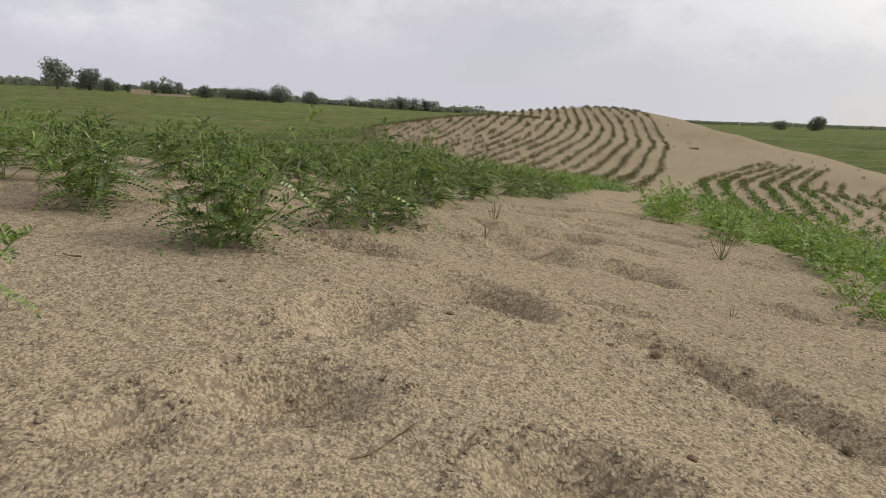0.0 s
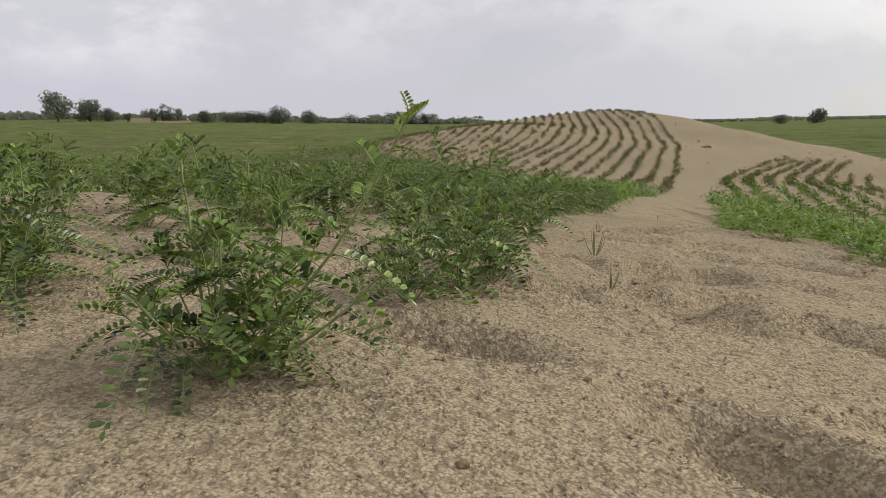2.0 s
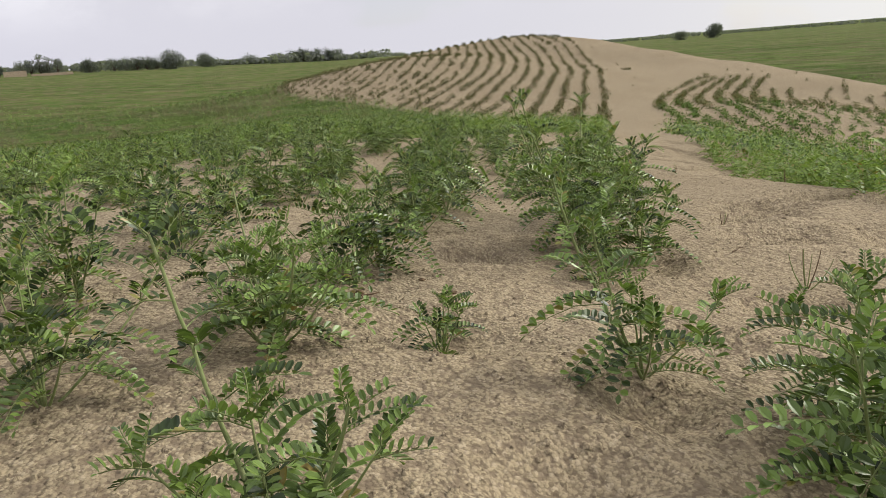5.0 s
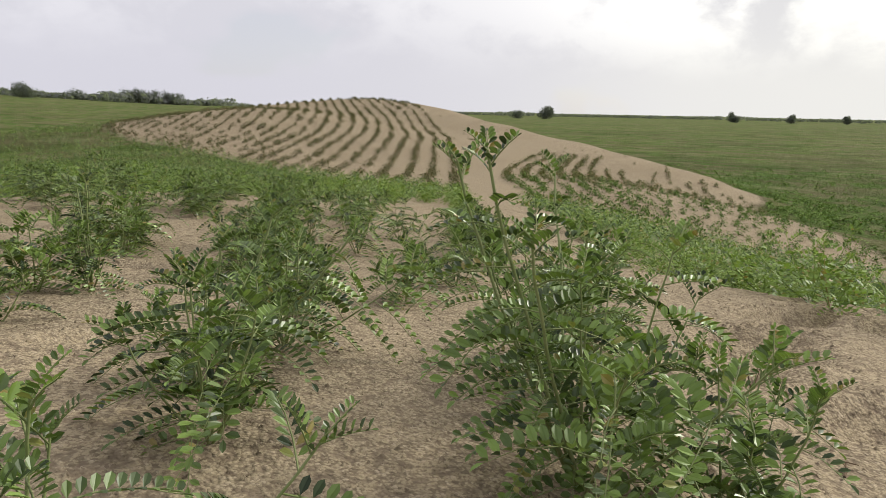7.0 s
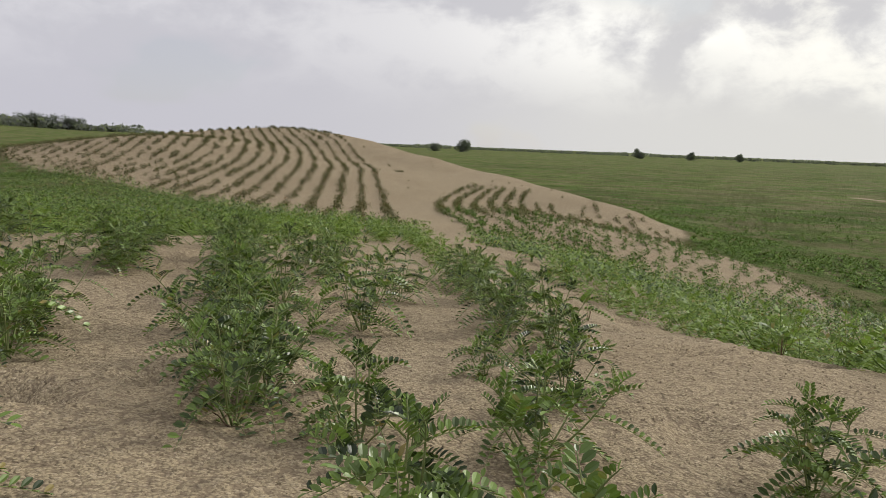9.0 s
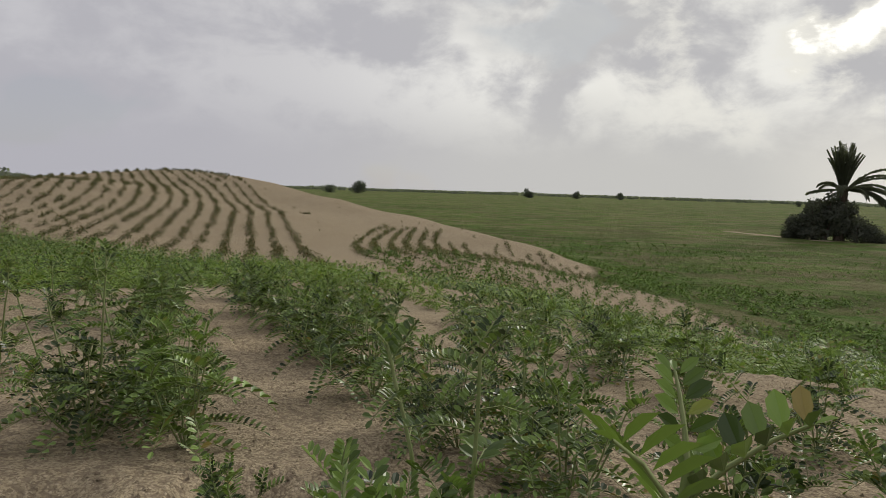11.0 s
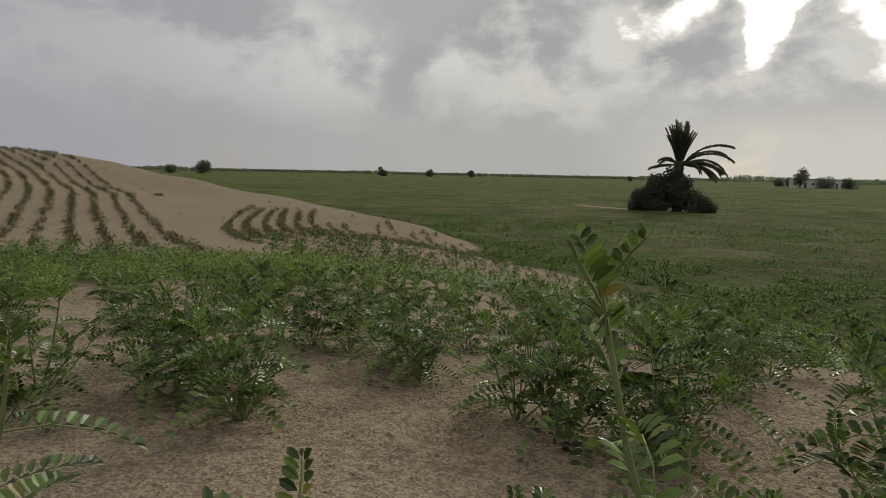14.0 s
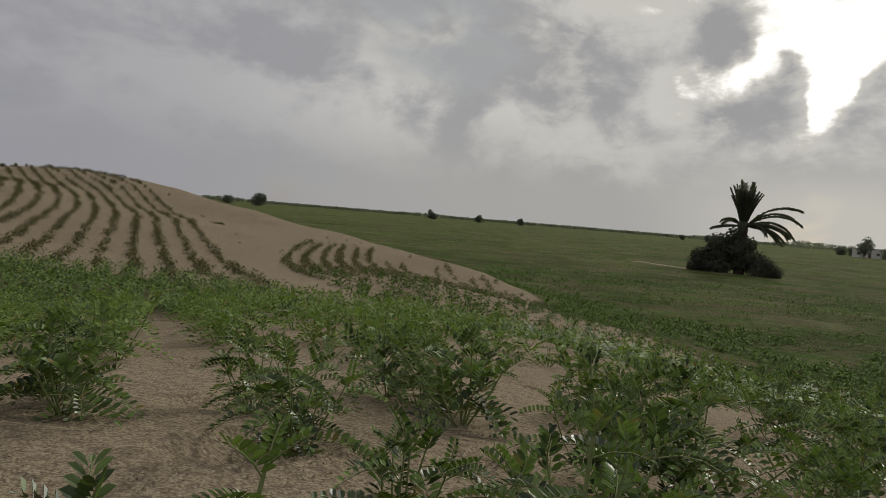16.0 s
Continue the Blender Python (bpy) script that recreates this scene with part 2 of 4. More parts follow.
SAND = sand_material()
LEAF = leaf_material("chickpea_leaf", (0.014, 0.029, 0.006), (0.206, 0.302, 0.066), (0.26, 0.20, 0.06), 0.12, 0.38, 0.45)
CROP = leaf_material("crop_leaf", (0.024, 0.050, 0.008), (0.218, 0.312, 0.072), (0.24, 0.19, 0.06), 0.22, 0.55, 0.28)
DRY = leaf_material("dune_leaf", (0.070, 0.070, 0.030), (0.185, 0.165, 0.082), (0.19, 0.11, 0.06), 0.2, 0.7, 0.1)
RUSTY = leaf_material("rusty_leaf", (0.072, 0.074, 0.028), (0.195, 0.195, 0.078), (0.22, 0.105, 0.06), 0.2, 0.7, 0.1)
FIELD_LEAF = leaf_material("field_leaf", (0.036, 0.072, 0.012), (0.155, 0.235, 0.052), (0.16, 0.13, 0.06), 0.15, 0.8, 0.08)
STEM = plain_material("green_stem", (0.17, 0.21, 0.075), (0.24, 0.27, 0.12), 60.0, 0.6, 0.2, 0.001)
TWIG = plain_material("dry_twig", (0.10, 0.065, 0.04), (0.20, 0.14, 0.085), 80.0, 0.9, 0.4, 0.001)
BARK = plain_material("bark", (0.07, 0.052, 0.04), (0.14, 0.11, 0.085), 5.0, 0.95, 0.6, 0.02)
# far trees: aerial haze is mixed into these pale grey leaf colours
TREE = leaf_material("hazed_tree_leaf", (0.085, 0.092, 0.088), (0.140, 0.150, 0.145), None, 0.45, 0.8, 0.1)
HAZED_TREE = leaf_material("hazed_leaf", (0.14, 0.145, 0.150), (0.20, 0.206, 0.212), None, 0.5, 0.8, 0.1)
BUSH = leaf_material("bush_leaf", (0.058, 0.063, 0.050), (0.110, 0.114, 0.090), None, 0.25, 0.8, 0.1)
FROND = leaf_material("palm_leaf", (0.075, 0.080, 0.058), (0.145, 0.150, 0.112), None, 0.35, 0.6, 0.2)
LIME = plain_material("limewashed_wall", (0.62, 0.60, 0.56), (0.74, 0.72, 0.68), 1.5, 0.9, 0.3, 0.02)
MUD = plain_material("mud_wall", (0.30, 0.235, 0.17), (0.40, 0.32, 0.24), 2.0, 0.95, 0.5, 0.03)


# ---------------------------------------------------------------- ground
FIELD = -3.0
# low sand swells: x, y, height, reach
BUMPS = [
    (-1.5, 3.5, 0.30, 2.2),
    (0.5, 1.0, 0.38, 2.2),
    (1.8, 4.5, 0.71, 2.5),
    (-1.2, 8.0, 0.55, 3.0),
    (-4.0, 3.0, 1.15, 5.0),
    (-2.0, -6.0, 2.64, 8.0),
    (3.0, 9.5, 1.10, 4.5),
    (-8.0, 10.0, 1.48, 10.0),
    (6.0, 15.0, 0.58, 6.0),
    (11.0, 20.0, 0.63, 5.0),
    (15.0, 26.0, 0.38, 5.0),
    (18.5, 24.5, -0.22, 3.2),
    (0.0, 22.0, 1.01, 10.0),
    (10.0, 32.0, 1.15, 8.0),
    (16.0, 35.0, 0.42, 5.0),
    (14.0, 40.0, 0.53, 7.0),
    (5.0, 45.0, 2.19, 9.0),
    (17.0, 49.0, 2.29, 6.0),
    (16.5, 60.0, 3.00, 8.0),
    (7.0, 60.0, 1.96, 9.0),
    (-4.0, 50.0, 1.54, 12.0),
    (17.0, 74.0, 2.43, 9.0),
    (-20.0, 15.0, 1.13, 18.0),
    (-22.0, 45.0, 0.55, 18.0),
    (6.0, 1.0, 1.84, 4.0),
    (-12.0, -9.0, 1.22, 10.0),
    (-1.0, 33.0, 0.71, 7.0),
    (0.0, 70.0, 2.04, 11.0),
    (-25.0, -5.0, 0.62, 14.0),
    (19.5, 42.0, 0.89, 4.0),
    (19.5, 30.0, 0.85, 4.0),
    (18.5, 52.0, -0.02, 4.5),
    (12.0, 16.0, 0.20, 5.0),
    (20.5, 36.0, 0.99, 3.5),
    (18.0, 44.0, 0.30, 3.0),
    (18.5, 40.0, 0.45, 3.0),
    (18.0, 36.0, -0.04, 3.0),
    (17.5, 33.0, 0.14, 3.0),
    (16.5, 30.0, -0.06, 2.6),
    (17.5, 27.0, 0.32, 2.6),
    (18.0, 24.0, 0.81, 2.6),
    (15.0, 22.0, -0.02, 3.0),
    (14.0, 18.0, 0.03, 3.0),
    (12.0, 15.0, 0.04, 3.0),
    (19.5, 48.0, 0.15, 3.0),
    (17.0, 54.0, 0.43, 3.5),
    (10.0, 13.0, 0.03, 3.0),
]
U, V = (0.35, 0.937), (0.937, -0.35)     # along and across the drill rows


def along(x, y):
    return x * U[0] + y * U[1]


def across(x, y):
    return x * V[0] + y * V[1]


def xy_of(s, w):
    return s * U[0] + w * V[0], s * U[1] + w * V[1]


def step01(v, lo, hi):
    t = np.clip((v - lo) / (hi - lo), 0, 1)
    return t * t * (3 - 2 * t)


def mound(x, y):
    """Height of the sand above the plain land."""
    return sum(h * np.exp(-((x - bx) ** 2 + (y - by) ** 2) / (r * r)) for bx, by, h, r in BUMPS)


def swell(x, y):
    # the land climbs gently away from the dune's low side
    q, g = np.maximum(0.0, -np.maximum(x, -170) - 6.0), np.maximum(0.0, np.minimum(y, 340) - 60)
    z = FIELD + 0.042 * q * q / (q + 12) + 0.0155 * g * g / (g + 40) * step01(150 - x, 0, 150)
    return z + mound(x, y)


# old footprints and scuffs: x, y, half length, half width, turn, depth
PITS = [
    (-0.25, 0.97, 0.12, 0.075, 10, 0.030), (-0.20, 1.35, 0.12, 0.08, 60, 0.022), (0.12, 1.70, 0.17, 0.09, -50, 0.034),
    (0.47, 1.86, 0.11, 0.05, -20, 0.022), (-0.34, 2.07, 0.19, 0.07, -8, 0.040), (0.60, 1.45, 0.24, 0.06, -40, 0.028),
    (0.76, 1.22, 0.20, 0.06, -40, 0.026), (0.21, 0.83, 0.12, 0.07, 0, 0.035), (-0.43, 0.84, 0.07, 0.05, 30, 0.016),
    (0.51, 3.09, 0.20, 0.10, -5, 0.030), (-0.50, 3.60, 0.09, 0.06, 0, 0.025), (-1.29, 3.91, 0.16, 0.08, 20, 0.02),
    (0.70, 4.22, 0.14, 0.09, -10, 0.03), (1.16, 4.58, 0.16, 0.08, 0, 0.025),
]
rng = np.random.default_rng(5)


def scuffs():
    """Further shallow prints, strewn along the bare strip between the two crops."""
    out = list(PITS)
    for i in range(190):
        s, w = rng.uniform(2.4, 15.0), rng.uniform(-1.0, 0.45)
        x, y = xy_of(s, w)
        k = rng.uniform(0.7, 1.35)
        out.append((x, y, 0.13 * k, 0.055 * k, rng.uniform(-40, 20), rng.uniform(0.013, 0.028)))
    for i in range(60):
        s, w = rng.uniform(2.0, 9.0), rng.uniform(-4.0, -1.2)
        x, y = xy_of(s, w)
        out.append((x, y, rng.uniform(0.06, 0.14), rng.uniform(0.05, 0.08), rng.uniform(0, 180), rng.uniform(0.008, 0.018)))
    return out


def relief(x, y):
    """Wind-blown unevenness and prints, in metres, near the walk."""
    z = 0.010 * np.sin(2.3 * x + 1.1 * y + 1.3 * np.sin(0.9 * y)) + 0.006 * np.sin(5.1 * y - 2.2 * x + 1.7 * np.sin(1.6 * x))
    z = z + 0.005 * np.sin(13 * y + 4 * x + 2 * np.sin(3.1 * x)) * np.clip(0.5 + 0.5 * np.sin(1.1 * x + 0.7 * y), 0, 1)
    return z


ALL_PITS = scuffs()


def ground_z(x, y):
    x, y = np.asarray(x, float), np.asarray(y, float)
    z = swell(x, y) + relief(x, y)
    for px, py, a, b, turn, d in ALL_PITS:
        c, s = math.cos(radians(turn)), math.sin(radians(turn))
        dx, dy = x - px, y - py
        near = (np.abs(dx) < 0.8) & (np.abs(dy) < 0.8)
        if not np.any(near):
            continue
        u, v = (dx * c + dy * s) / a, (dy * c - dx * s) / b
        q = u * u + v * v
        z = z + np.where(near, -2.8 * d * np.exp(-q ** 1.3) + 0.45 * d * np.exp(-((np.sqrt(q) - 1.6) / 0.42) ** 2), 0)
    return z


def gz(x, y):
    return float(ground_z(np.array([x]), np.array([y]))[0])


def path_right(s):
    """Across-row place where the crop on the far side of the bare strip begins."""
    return 0.45 - 0.75 * step01(s, 3.7, 5.0) + 1.5 * step01(s, 13.0, 25.0)


def dune_edge(x, y):
    """Above 0 on the thinly grown dune, below 0 in the thick crop before it."""
    return (y - 16.5) + (x - 5.0) * 2.6


def crop_share(x, y):
    """How far the ground itself is covered with low green crop, seen from afar."""
    s, w = along(x, y), across(x, y)
    left = step01(-w, 1.3, 3.0) * step01(s, 6.0, 16.0) * 0.66
    left = left + 0.3 * step01(-x, 5.0, 30.0) + 0.5 * step01(y, 70, 100)
    left = left * (1 - step01(dune_edge(x, y), -2.0, 2.0) * step01(-(y - 78), -8, 8) * step01(x, -7.0, -2.0))
    low = 1 - step01(mound(x, y), 0.22, 0.6)
    right = low * step01(x, 4.0, 9.0)
    # a bare track runs up to the palm
    t = np.clip((y - 30.0) / 11.0, 0, 1)
    right = right * step01(np.hypot(x - (59.6 + 4.0 * t), y - (30.0 + 11.0 * t)), 0.5, 1.5)
    return np.clip(np.maximum(left, np.maximum(right, step01(np.hypot(x, y - 30), 75, 110))), 0, 1)


def graded(lo, hi, fine, far):
    """Places from far to far: close together between lo and hi, wider and wider outside."""
    mid = list(np.arange(lo, hi, fine))
    out, step, v = [], fine, hi
    while v < far:
        out.append(v)
        step = min(step * 1.10, 1.3) if v - hi < 85 else step * 1.12
        v += step
    neg, step, v = [], fine, lo
    while v > -far:
        step = min(step * 1.10, 1.3) if lo - v < 60 else step * 1.12
        v -= step
        neg.append(v)
    return np.array(neg[::-1] + mid + out)


def build_ground():
    xs, ys = graded(-2.2, 3.0, 0.040, 4000), graded(0.3, 9.2, 0.045, 4000)
    X, Y = np.meshgrid(xs, ys)
    Z = ground_z(X, Y)
    nx, ny = len(xs), len(ys)
    me = bpy.data.meshes.new("ground")
    co = np.stack([X, Y, Z], -1).reshape(-1, 3)
    i = np.arange(nx * ny).reshape(ny, nx)
    quads = np.stack([i[:-1, :-1], i[:-1, 1:], i[1:, 1:], i[1:, :-1]], -1).reshape(-1, 4)
    me.vertices.add(len(co))
    me.vertices.foreach_set("co", co.ravel())
    me.loops.add(quads.size)
    me.loops.foreach_set("vertex_index", quads.ravel())
    me.polygons.add(len(quads))
    me.polygons.foreach_set("loop_start", np.arange(0, quads.size, 4))
    me.polygons.foreach_set("use_smooth", np.ones(len(quads), bool))
    me.update()
    at = me.attributes.new("crop", "FLOAT", "POINT")
    at.data.foreach_set("value", crop_share(X, Y).ravel().astype(np.float32))
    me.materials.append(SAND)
    ob = new("ground", me)
    return tagged(ob, "pale brown dune sand with footprints running into green fields", "ground", "", "structure")


build_ground()


# ---------------------------------------------------------------- plants
class Soup:
    """Points and faces gathered for one mesh."""

    def __init__(self):
        self.v, self.f = [], []

    def add(self, pts, faces):
        k = len(self.v)
        self.v.extend(pts)
        self.f.extend(tuple(k + i for i in f) for f in faces)

    def mesh(self, name, material, smooth=False):
        me = bpy.data.meshes.new(name)
        me.from_pydata([tuple(p) for p in self.v], [], self.f)
        me.materials.append(material)
        if smooth:
            me.polygons.foreach_set("use_smooth", np.ones(len(me.polygons), bool))
        me.update()
        return me

    def arrays(self):
        return np.array([tuple(p) for p in self.v], float), self.f


def tube(soup, pts, r0, r1, sides=4):
    """A tapered stalk through pts."""
    rings = []
    for i, p in enumerate(pts):
        d = (pts[min(i + 1, len(pts) - 1)] - pts[max(i - 1, 0)]).normalized()
        a = d.cross(Vector((0.3, 0.1, 0.95)) if abs(d.z) < 0.9 else Vector((1, 0, 0))).normalized()
        b = d.cross(a)
        r = r0 + (r1 - r0) * i / (len(pts) - 1)
        rings.append([p + (a * math.cos(2 * math.pi * k / sides) + b * math.sin(2 * math.pi * k / sides)) * r for k in range(sides)])
    faces = []
    for i in range(len(rings) - 1):
        for k in range(sides):
            n = (k + 1) % sides
            faces.append((i * sides + k, i * sides + n, (i + 1) * sides + n, (i + 1) * sides + k))
    soup.add([p for r in rings for p in r], faces)


def leaflet(soup, p, a, n, length, width, level):
    side = n.cross(a).normalized()
    tip = p + a * length - n * length * 0.08
    if level == 0:
        l1, l2 = p + a * length * 0.38 + side * width * 0.46 + n * width * 0.13, p + a * length * 0.76 + side * width * 0.43 + n * width * 0.10
        r1, r2 = p + a * length * 0.38 - side * width * 0.46 + n * width * 0.13, p + a * length * 0.76 - side * width * 0.43 + n * width * 0.10
        soup.add([p, l1, l2, tip, r2, r1], [(0, 3, 2, 1), (0, 5, 4, 3)])
    else:
        q = p + a * length * 0.55
        soup.add([p, q + side * width * 0.5, tip, q - side * width * 0.5], [(0, 3, 2, 1)])


def compound_leaf(leaves, stalks, q, d, up, length, pairs, droop, r, level, upright=0.0):
    """A feathered leaf: an arching stalk with pairs of small oval leaflets that stand up in a V, and one at its end."""
    d = d.normalized()
    side = d.cross(up)
    if side.length < 1e-3:
        side = Vector((1, 0, 0))
    side.normalize()
    sway = r.uniform(-0.18, 0.18)

    def at(t):
        return q + d * length * t + Vector((0, 0, -droop * length * t * t)) + side * (sway * length * t * t)

    def way(t):
        return (d + Vector((0, 0, -2 * droop * t)) + side * (2 * sway * t)).normalized()

    if level == 2:
        n = side.cross(way(0.5)).normalized()
        w = length * 0.17
        p0, p1, p2 = at(0.05), at(0.55), at(1.05)
        leaves.add([p0, p1 + side * w + n * w * 0.6, p2, p1 - side * w + n * w * 0.6], [(0, 3, 2, 1)])
        return
    if level == 0:
        tube(stalks, [at(0), at(0.35), at(0.7), at(1)], 0.0010, 0.0005, 3)
    k = r.uniform(0.9, 1.1)
    fold, roll = r.uniform(0.40, 0.95), r.uniform(-0.3, 0.3)
    for i in range(pairs):
        t = 0.16 + 0.80 * i / (pairs - 1)
        w = way(t)
        n = side.cross(w).normalized()
        size = length * (1.36 / pairs) * k * (0.80 + 0.32 * math.sin(math.pi * (0.2 + 0.68 * t)))
        for sgn in (1, -1):
            turn = radians(78 - 20 * t + r.uniform(-4, 4))
            lift = fold + 0.3 * upright + r.uniform(-0.07, 0.07)
            a = (w * math.cos(turn) + side * sgn * math.sin(turn) + n * lift).normalized()
            nn = (n - a * n.dot(a) + w * (roll + r.uniform(-0.06, 0.06))).normalized()
            z = size * r.uniform(0.93, 1.07)
            leaflet(leaves, at(t) + side * sgn * 0.001, a, nn, z, z * r.uniform(0.46, 0.55), level)
    w = way(1)
    leaflet(leaves, at(1), w, side.cross(w).normalized(), length * 0.13, length * 0.065, level)


def branch(r, az, lean, length, level, leaf_len, first=0.18, gap=0.024, straight=False):
    """One shoot from the plant's foot: its stalk, and the leaves on it."""
    stalks, leaves = Soup(), Soup()
    out = Vector((math.sin(az), math.cos(az), 0))
    pts, p, n = [], Vector((0, 0, -0.012)), 9
    bend = r.uniform(-0.30, 0.22)
    for i in range(n + 1):
        pts.append(p.copy())
        th = lean * (1.25 - 0.5 * i / n) if straight else lean * (1.06 - 0.38 * i / n) + bend * (i / n) ** 2
        wob = Vector((r.uniform(-1, 1), r.uniform(-1, 1), 0)) * 0.07
        p = p + (out * math.sin(th) + Vector((0, 0, math.cos(th))) + wob).normalized() * (length / n)
    if straight:
        miss = out * math.sin(lean) * length + Vector((0, 0, math.cos(lean) * length)) - pts[-1]
        pts = [q + miss * (i / n) for i, q in enumerate(pts)]
    tube(stalks, pts if level == 0 else pts[::3], 0.0030 if straight else 0.0022, 0.0016 if straight else 0.0010, 5 if level == 0 else 3)

    def on(t):
        f = min(max(t, 0), 0.9999) * n
        i = int(f)
        return pts[i].lerp(pts[i + 1], f - i), (pts[i + 1] - pts[i]).normalized()

    count = max(3, int(length * (1 - first) / gap))
    turn = r.uniform(0, 6.28)
    for i in range(count):
        t = first + (1 - first) * (i + r.uniform(-0.25, 0.25)) / count
        q, d = on(t)
        turn += radians(160 + r.uniform(-38, 38))
        a = d.cross(Vector((0.2, 1, 0.1))).normalized()
        b = d.cross(a)
        rad = a * math.cos(turn) + b * math.sin(turn)
        young = max(0.0, (t - 0.75) / 0.25)
        ln = leaf_len * (0.78 + 0.34 * math.sin(math.pi * min(1, t * 1.05))) * (1 - 0.35 * young) * r.uniform(0.82, 1.18)
        dr = rad * (1 - 0.2 * young) + d * (0.28 + 0.40 * young) + Vector((0, 0, 0.18))
        pairs = r.choice((8, 9, 9, 10)) if level == 0 else 6
        compound_leaf(leaves, stalks, q, dr, Vector((0, 0, 1)), ln, pairs, r.uniform(0.30, 0.70) * (1 - 0.5 * young), r, level, 0.4 * young)
    q, d = pts[-1], (pts[-1] - pts[-2]).normalized()
    for k in range(3 if level == 0 else 2):
        a = Vector((math.sin(turn + 1.9 * k), math.cos(turn + 1.9 * k), 0))
        compound_leaf(leaves, stalks, q - d * 0.008 * k, d * (0.95 - 0.12 * k) + a * 0.6, Vector((0, 0, 1)), leaf_len * (0.36 + 0.10 * k), 6, 0.2, r, level, 0.5)
    return stalks, leaves


def part(name, mesh, parent, label=""):
    ob = new(name, mesh)
    ob.parent = parent
    return tagged(ob, label)


def chickpea(seed, height, spread, shoots, level, leaf_len=0.098, gap=0.0245, tips=()):
    """A chickpea plant: shoots that fan out from one narrow foot, each with its foliage."""
    r = random.Random(seed)
    tops = [0.1]
    root = new("chickpea_plant")
    tagged(root, "young green chickpea plant with feathered leaves rooted in sand", "plant", "chickpea plants")
    for k in range(shoots):
        az = 2 * math.pi * (k + r.uniform(-0.35, 0.35)) / shoots
        inner = k % 3 == 0
        lean = r.uniform(0.05, 0.28) if inner else r.uniform(0.34, 0.74) * spread
        ln = height * (r.uniform(0.90, 1.10) if inner else r.uniform(0.62, 1.0)) / max(0.62, math.cos(lean * 0.85))
        st, lv = branch(r, az, lean, ln, level, leaf_len, r.uniform(0.14, 0.28), gap)
        b = part("shoot", st.mesh("shoot", STEM, True), root, "yellow-green leaf-bearing stalk")
        part("foliage", lv.mesh("foliage", LEAF), b, "feathered green leaves")
        tops += [v.z for v in lv.v]
    root["top"] = float(np.percentile(tops, 96))
    for tx, ty, tz in tips:      # long shoots that lean out over the sand
        flat = math.hypot(tx, ty)
        st, lv = branch(r, math.atan2(tx, ty), math.atan2(flat, tz), math.hypot(flat, tz) - 0.03, level, leaf_len * 0.92, 0.24, 0.025, True)
        b = part("shoot", st.mesh("shoot", STEM, True), root, "long leaning leaf-bearing stalk")
        part("foliage", lv.mesh("foliage", LEAF), b, "feathered green leaves")
    return root


def chickpea_soup(seed, height, spread, shoots, level, leaf_len, gap):
    """The same kind of plant as one set of points and faces, for the mass of the crop."""
    r = random.Random(seed)
    s = Soup()
    for k in range(shoots):
        az = 2 * math.pi * (k + r.uniform(-0.3, 0.3)) / shoots
        lean = r.uniform(0.05, 0.3) if k % 3 == 0 else r.uniform(0.3, 0.72) * spread
        ln = height * r.uniform(0.75, 1.1)
        st, lv = branch(r, az, lean, ln, level, leaf_len, r.uniform(0.08, 0.2), gap)
        s.add(lv.v, lv.f)
        if level == 1:
            s.add(st.v, st.f)
    v, f = s.arrays()
    return v * (height / np.percentile(v[:, 2], 97)), f


def scatter(name, templates, places, material, label, category):
    """Many plants joined into one mass. places: x, y, turn, scale, which template."""
    vs, k = [], 0
    quads = []
    arr = [(v, np.array(f, int)) for v, f in templates]
    P = np.array(places, float)
    if not len(P):
        return None
    zs = ground_z(P[:, 0], P[:, 1])
    for j, (v, f) in enumerate(arr):
        sel = P[:, 4].astype(int) == j
        if not sel.any():
            continue
        q, zz = P[sel], zs[sel]
        c, s = np.cos(q[:, 2]) * q[:, 3], np.sin(q[:, 2]) * q[:, 3]
        X = v[None, :, 0] * c[:, None] - v[None, :, 1] * s[:, None] + q[:, 0:1]
        Y = v[None, :, 0] * s[:, None] + v[None, :, 1] * c[:, None] + q[:, 1:2]
        Z = v[None, :, 2] * q[:, 3:4] + zz[:, None]
        vs.append(np.stack([X, Y, Z], -1).reshape(-1, 3))
        quads.append((f[None] + (np.arange(len(q)) * len(v))[:, None, None] + k).reshape(-1, 4))
        k += len(q) * len(v)
    co, qd = np.concatenate(vs), np.concatenate(quads)
    me = bpy.data.meshes.new(name)
    me.vertices.add(len(co))
    me.vertices.foreach_set("co", co.ravel())
    me.loops.add(qd.size)
    me.loops.foreach_set("vertex_index", qd.ravel())
    me.polygons.add(len(qd))
    me.polygons.foreach_set("loop_start", np.arange(0, qd.size, 4))
    me.update()
    me.materials.append(material)
    return tagged(new(name, me), label, category, "", "stuff")


# plants beside the walk, row by row: along, across, height
ROW_BY_STRIP = [
    (1.54, -1.18, 0.23), (2.02, -1.17, 0.21), (2.24, -1.13, 0.23), (2.32, -1.17, 0.22), (2.43, -1.10, 0.24),
    (3.08, -1.41, 0.11), (3.35, -1.30, 0.22), (3.74, -1.46, 0.30), (4.05, -1.32, 0.25), (4.40, -1.34, 0.17),
    (4.54, -1.75, 0.18), (4.88, -1.59, 0.20), (5.11, -1.73, 0.15), (5.50, -1.44, 0.23),
    (5.80, -1.50, 0.23), (6.08, -1.42, 0.24), (6.26, -1.88, 0.23), (6.42, -1.48, 0.24), (6.72, -1.44, 0.23), (7.02, -1.40, 0.24),
    (7.34, -1.46, 0.23), (7.68, -1.41, 0.23),
]
